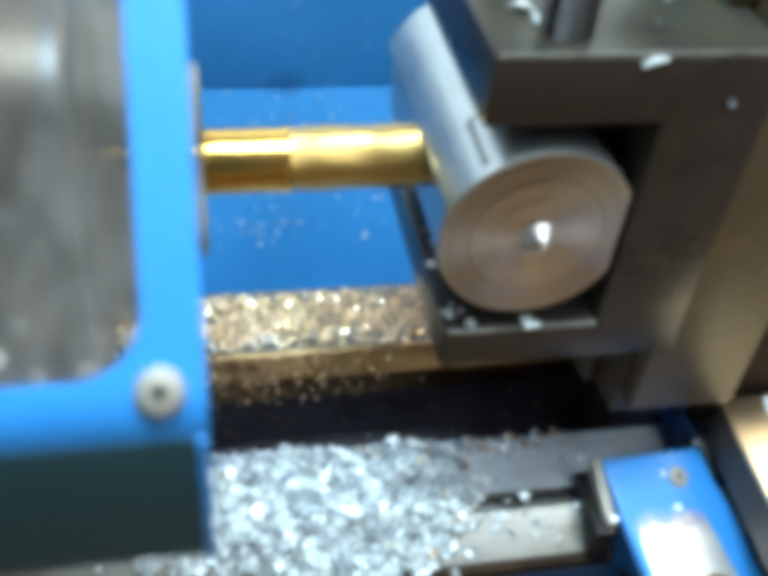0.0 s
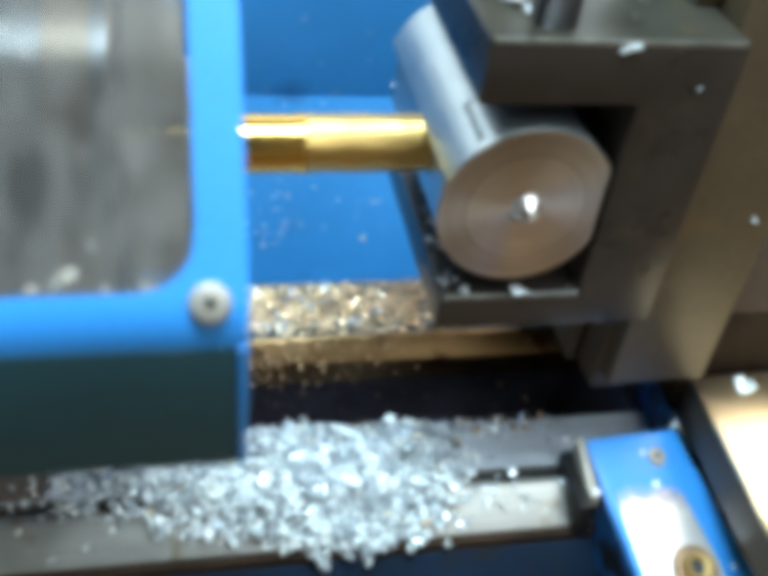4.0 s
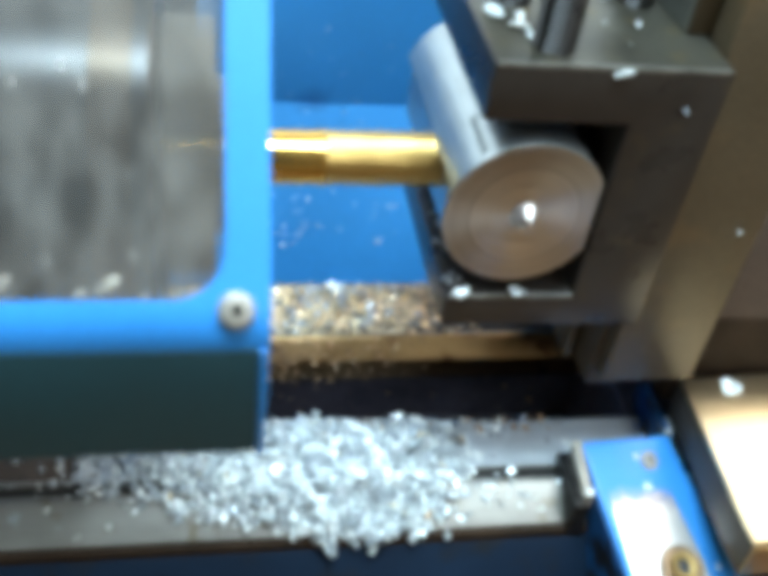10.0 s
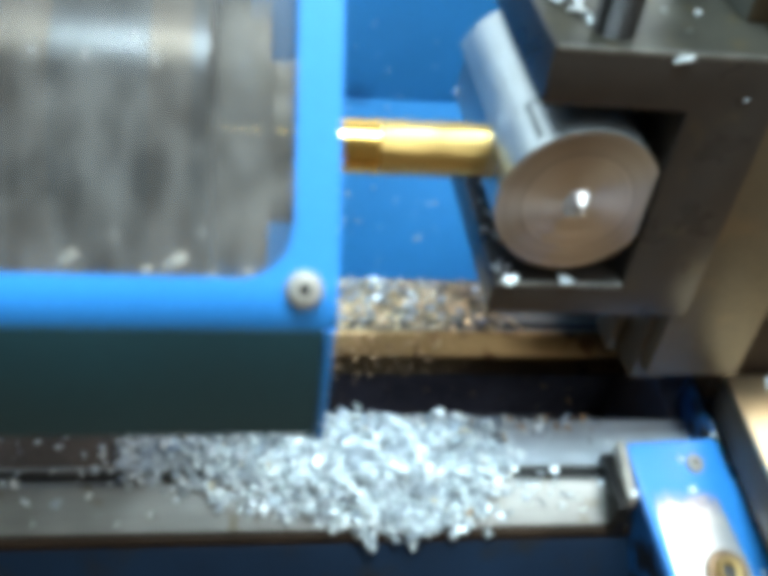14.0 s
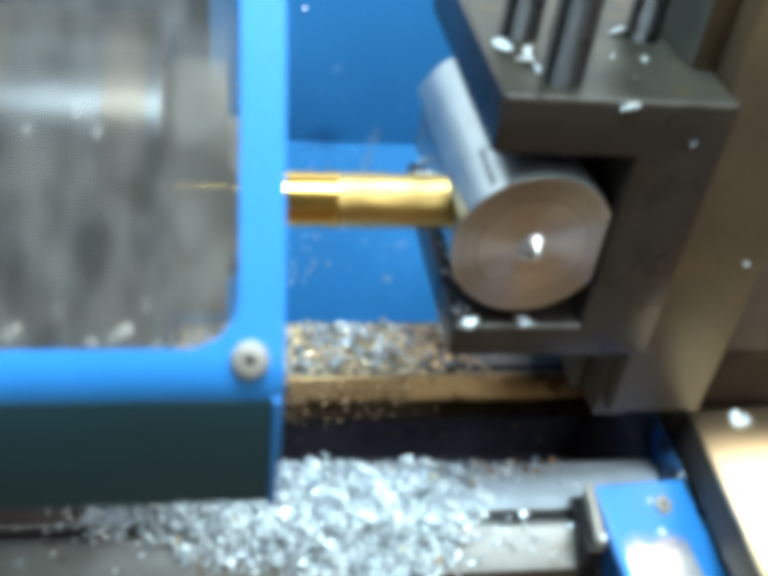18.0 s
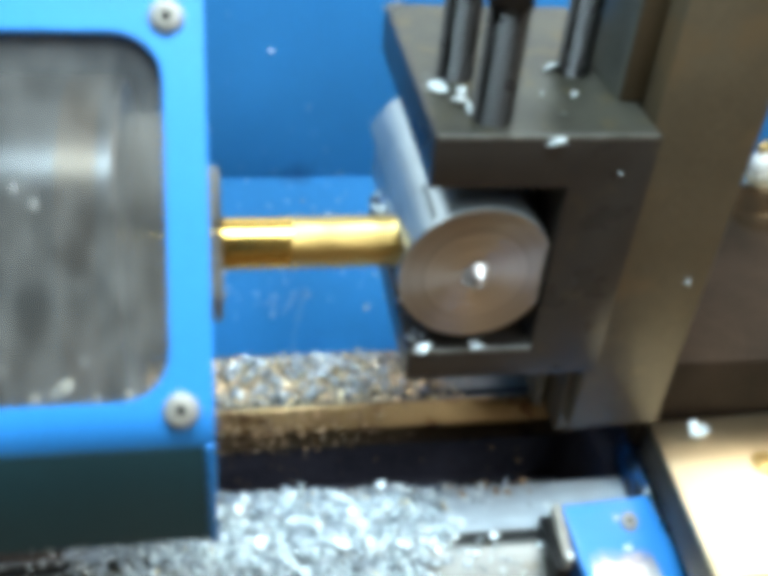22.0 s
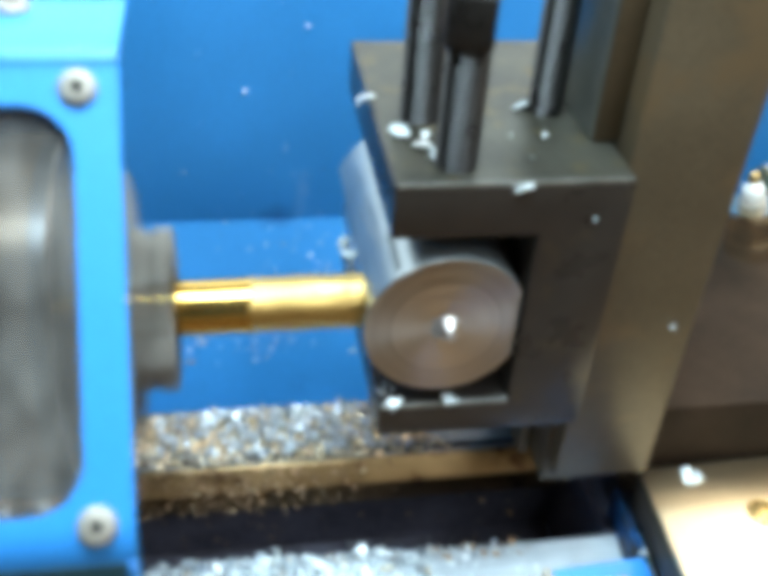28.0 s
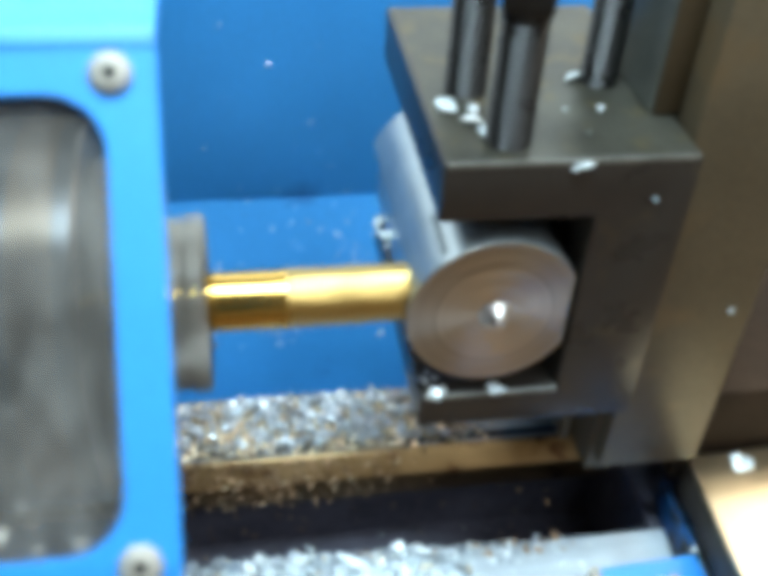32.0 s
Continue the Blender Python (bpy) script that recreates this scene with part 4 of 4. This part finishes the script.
# ---- single chips that lie where they can be told apart ----
RIDING = [  # place, turn, length, width
    ((0.0228, 0.0008, -0.0766), 20, 0.0056, 0.0048), ((0.0046, 0.0012, -0.0768), 60, 0.0054, 0.0042), ((0.0066, 0.0020, -0.0773), 130, 0.0032, 0.0026),
    ((0.0345, -0.0002, -0.0010), 4, 0.0056, 0.0026), ((0.0458, 0.0425, 0.0018), 5, 0.0086, 0.0052), ((0.0108, 0.0195, 0.0019), -40, 0.0084, 0.0036),
    ((0.0062, 0.027, 0.0016), 15, 0.0062, 0.0050), ((0.0125, 0.0262, 0.0014), 80, 0.0038, 0.0030), ((0.0128, 0.0140, 0.0012), 100, 0.0034, 0.0028),
    ((0.0470, 0.0245, 0.0008), 40, 0.0020, 0.0014), ((0.0270, 0.026, 0.0008), 70, 0.0018, 0.0012), ((0.0950, 0.0090, -0.060), 20, 0.0016, 0.0012),
    ((0.1245, 0.0125, -0.1374), 20, 0.0078, 0.0056), ((0.1225, 0.0150, -0.1374), 110, 0.0050, 0.0040), ((0.0560, -0.0002, -0.012), 35, 0.0008, 0.0006),
    ((-0.0036, 0.0490, -0.0545), 70, 0.0044, 0.0034), ((-0.0042, 0.0525, -0.0565), 20, 0.0048, 0.0036), ((-0.0038, 0.0550, -0.0600), -50, 0.0044, 0.0030),
    ((-0.0044, 0.0560, -0.0540), 30, 0.0040, 0.0028), ((-0.0036, 0.0515, -0.0618), 110, 0.0042, 0.0030), ((-0.0050, 0.0595, -0.0575), 60, 0.0036, 0.0028),
]


# when those chips come to rest that are thrown there by the cutter
LANDING = {(0.0046, 0.0012): 7.6, (-0.0036, 0.0490): 9.2, (-0.0042, 0.0525): 11.1, (-0.0038, 0.0550): 15.2, (-0.0044, 0.0560): 17.9, (-0.0036, 0.0515): 20.6, (-0.0050, 0.0595): 23.7}
ARRIVING = []


def riding_chips():
    for p, a, ln, wd in RIDING:
        c = tagged(chip_object("metal_chip", CHIP, ln, wd), "bright curled aluminium chip lying on the machine", "metal chip", "loose chips")
        lean = 60 if p[0] < 0 else 16
        c.matrix_basis = pose(*p, CHIP_RNG.uniform(-lean, lean), CHIP_RNG.uniform(-lean, lean), a)
        if (p[0], p[1]) in LANDING:
            ARRIVING.append((c, LANDING[p[0], p[1]]))
        else:
            fed_thing(c)


riding_chips()


def notch_debris():
    """Small chips caught in the notch under the bar and specks on the block."""
    rng = random.Random(23)
    spots = [(rng.uniform(0.0008, 0.006), rng.uniform(0.003, 0.055), -0.0779, 16) for _ in range(16)]
    spots += [(rng.uniform(0.004, 0.060), rng.uniform(0.004, 0.050), 0.0008, 12) for _ in range(3)]
    for x, y, z, lean in spots:
        small = 0.5 if z > -0.07 else 1.0
        c = tagged(chip_object("metal_chip", FLAKE if rng.random() < 0.6 else CHIP_GREY, rng.uniform(0.0014, 0.0028) * small, rng.uniform(0.001, 0.002) * small, rng),
                   "tiny pale aluminium chip stuck to the oily steel", "metal chip", "loose chips")
        c.matrix_basis = pose(x, y, z, rng.uniform(-lean, lean), rng.uniform(-12, 12), rng.uniform(0, 360))
        fed_thing(c)


notch_debris()


def resting_chips():
    """Chips that lie on the saddle, which stands still."""
    for p, a, ln, wd in (((0.0885, -0.0172, -0.1622), 20, 0.0042, 0.0024), ((0.0868, -0.0058, -0.1584), 70, 0.0026, 0.002), ((0.1075, -0.0460, -0.1716), 80, 0.0032, 0.0022),
                         ((0.1022, 0.0035, -0.1560), 30, 0.0026, 0.002), ((0.0640, -0.0205, -0.1592), 10, 0.0026, 0.0022), ((0.0625, 0.001, -0.1585), 60, 0.0024, 0.0018)):
        c = tagged(chip_object("metal_chip", CHIP, ln, wd), "bright aluminium chip lying on the blue saddle", "metal chip", "loose chips")
        c.matrix_basis = pose(*p, 18, CHIP_RNG.uniform(-12, 12), a)


resting_chips()


def feed_rod():
    r = thing("feed_rod", "polished steel feed rod along the front of the bed", "feed rod")
    part("rod", revolve([(0, -0.42), (0.0027, -0.42), (0.0027, 0.1), (0, 0.1)], "x", 28, m=Matrix.Translation((0, -0.0505, -0.1895))), BLACK, r)


feed_rod()


# ---- chips thrown off by the cutter: each leaves the cut, falls and comes to rest on a heap ----
FLIGHTS = []


def thrown_chips():
    rng = random.Random(5)
    for i in range(345):
        rear = i % 7 > 0
        t0 = 0.15 + 31.2 * (i / 345) ** 0.82 + rng.uniform(-0.08, 0.08)
        if rear:
            x, y = max(-0.075, min(0.034, rng.gauss(-0.020, 0.028))), rng.uniform(0.0755, 0.1015)
            # the fresh chips bury the brass ones
            rest = (x, y, -0.1684 + (0.0024 + 0.0018 * i / 345) * math.sin(math.pi * min(1, (y - 0.07) / 0.044)))
        else:
            (x, y, z), k = front_place(rng)
            x = max(-0.07, x)
            rest = (x, y, -0.168 + front_height(x, y))
        c = tagged(chip_object("metal_chip", CHIP_GREY if rear and rng.random() < 0.93 else CHIP, rng.uniform(0.0034, 0.0058), rng.uniform(0.0026, 0.0042), rng), "freshly cut aluminium chip thrown off by the cutter", "metal chip", "thrown chips")
        FLIGHTS.append((c, t0, rest, rng.random()))


thrown_chips()


# ---- all that moves ----
def motions():
    times = [0.0, 0.1] + [float(k) for k in range(1, 32)] + [31.9, 32.0]
    for ob in FED:
        m = ob.matrix_basis.copy()
        walk(ob, [(t, Matrix.Translation((0, fed(t), 0)) @ m) for t in times])
    for ob, land in ARRIVING:
        m = ob.matrix_basis.copy()
        away = Vector((0.004, 0.020, -0.040))
        rows = [(t, Matrix.Translation(away) @ Matrix.Rotation(1.0, 4, "Y")) for t in (0.0, land - 0.3)]
        for k in (1, 2, 3):
            p = away.lerp(m.translation + Vector((0, fed(land), 0)), k / 3)
            p.z += 0.02 * math.sin(math.pi * k / 3)
            rows.append((land - 0.3 + 0.1 * k, Matrix.Translation(p) @ Matrix.Rotation(1.0 - k / 3, 4, "Y") @ m.to_quaternion().to_matrix().to_4x4()))
        rows += [(float(t), Matrix.Translation((0, fed(t), 0)) @ m) for t in range(math.ceil(land + 0.1), 33)]
        walk(ob, rows)
    for ob in (chuck, cutter):
        walk(ob, [(k / FPS, pose(0, *AXIS, (k * 83) % 360)) for k in range(32 * FPS + 1)])
    for ob, t0, rest, seed in FLIGHTS:
        rng = random.Random(seed)
        start = Vector((0.006, 0.022, -0.0468))
        end = Vector(rest)
        flight = rng.uniform(0.24, 0.34)
        turn = Euler((rng.gauss(0, 0.6), rng.gauss(0, 0.6), rng.uniform(0, 6))).to_matrix().to_4x4()
        rows = [(0.0, Matrix.Translation(start) @ turn)]
        steps = 8
        for k in range(steps + 1):
            s = k / steps
            p = start.lerp(end, s)
            p.z += 0.5 * 9.81 * (flight * flight) * s * (1 - s)
            spin = Matrix.Rotation(radians(70) * k, 4, Vector((0.3, 1, 0.2)).normalized())
            back = Matrix.Rotation(-radians(70) * steps, 4, Vector((0.3, 1, 0.2)).normalized())
            rows.append((round(t0 + flight * s, 3), Matrix.Translation(p) @ turn @ back @ spin))
        rows.append((32.0, rows[-1][1]))
        rows[0] = (0.0, rows[1][1])
        walk(ob, rows)


motions()
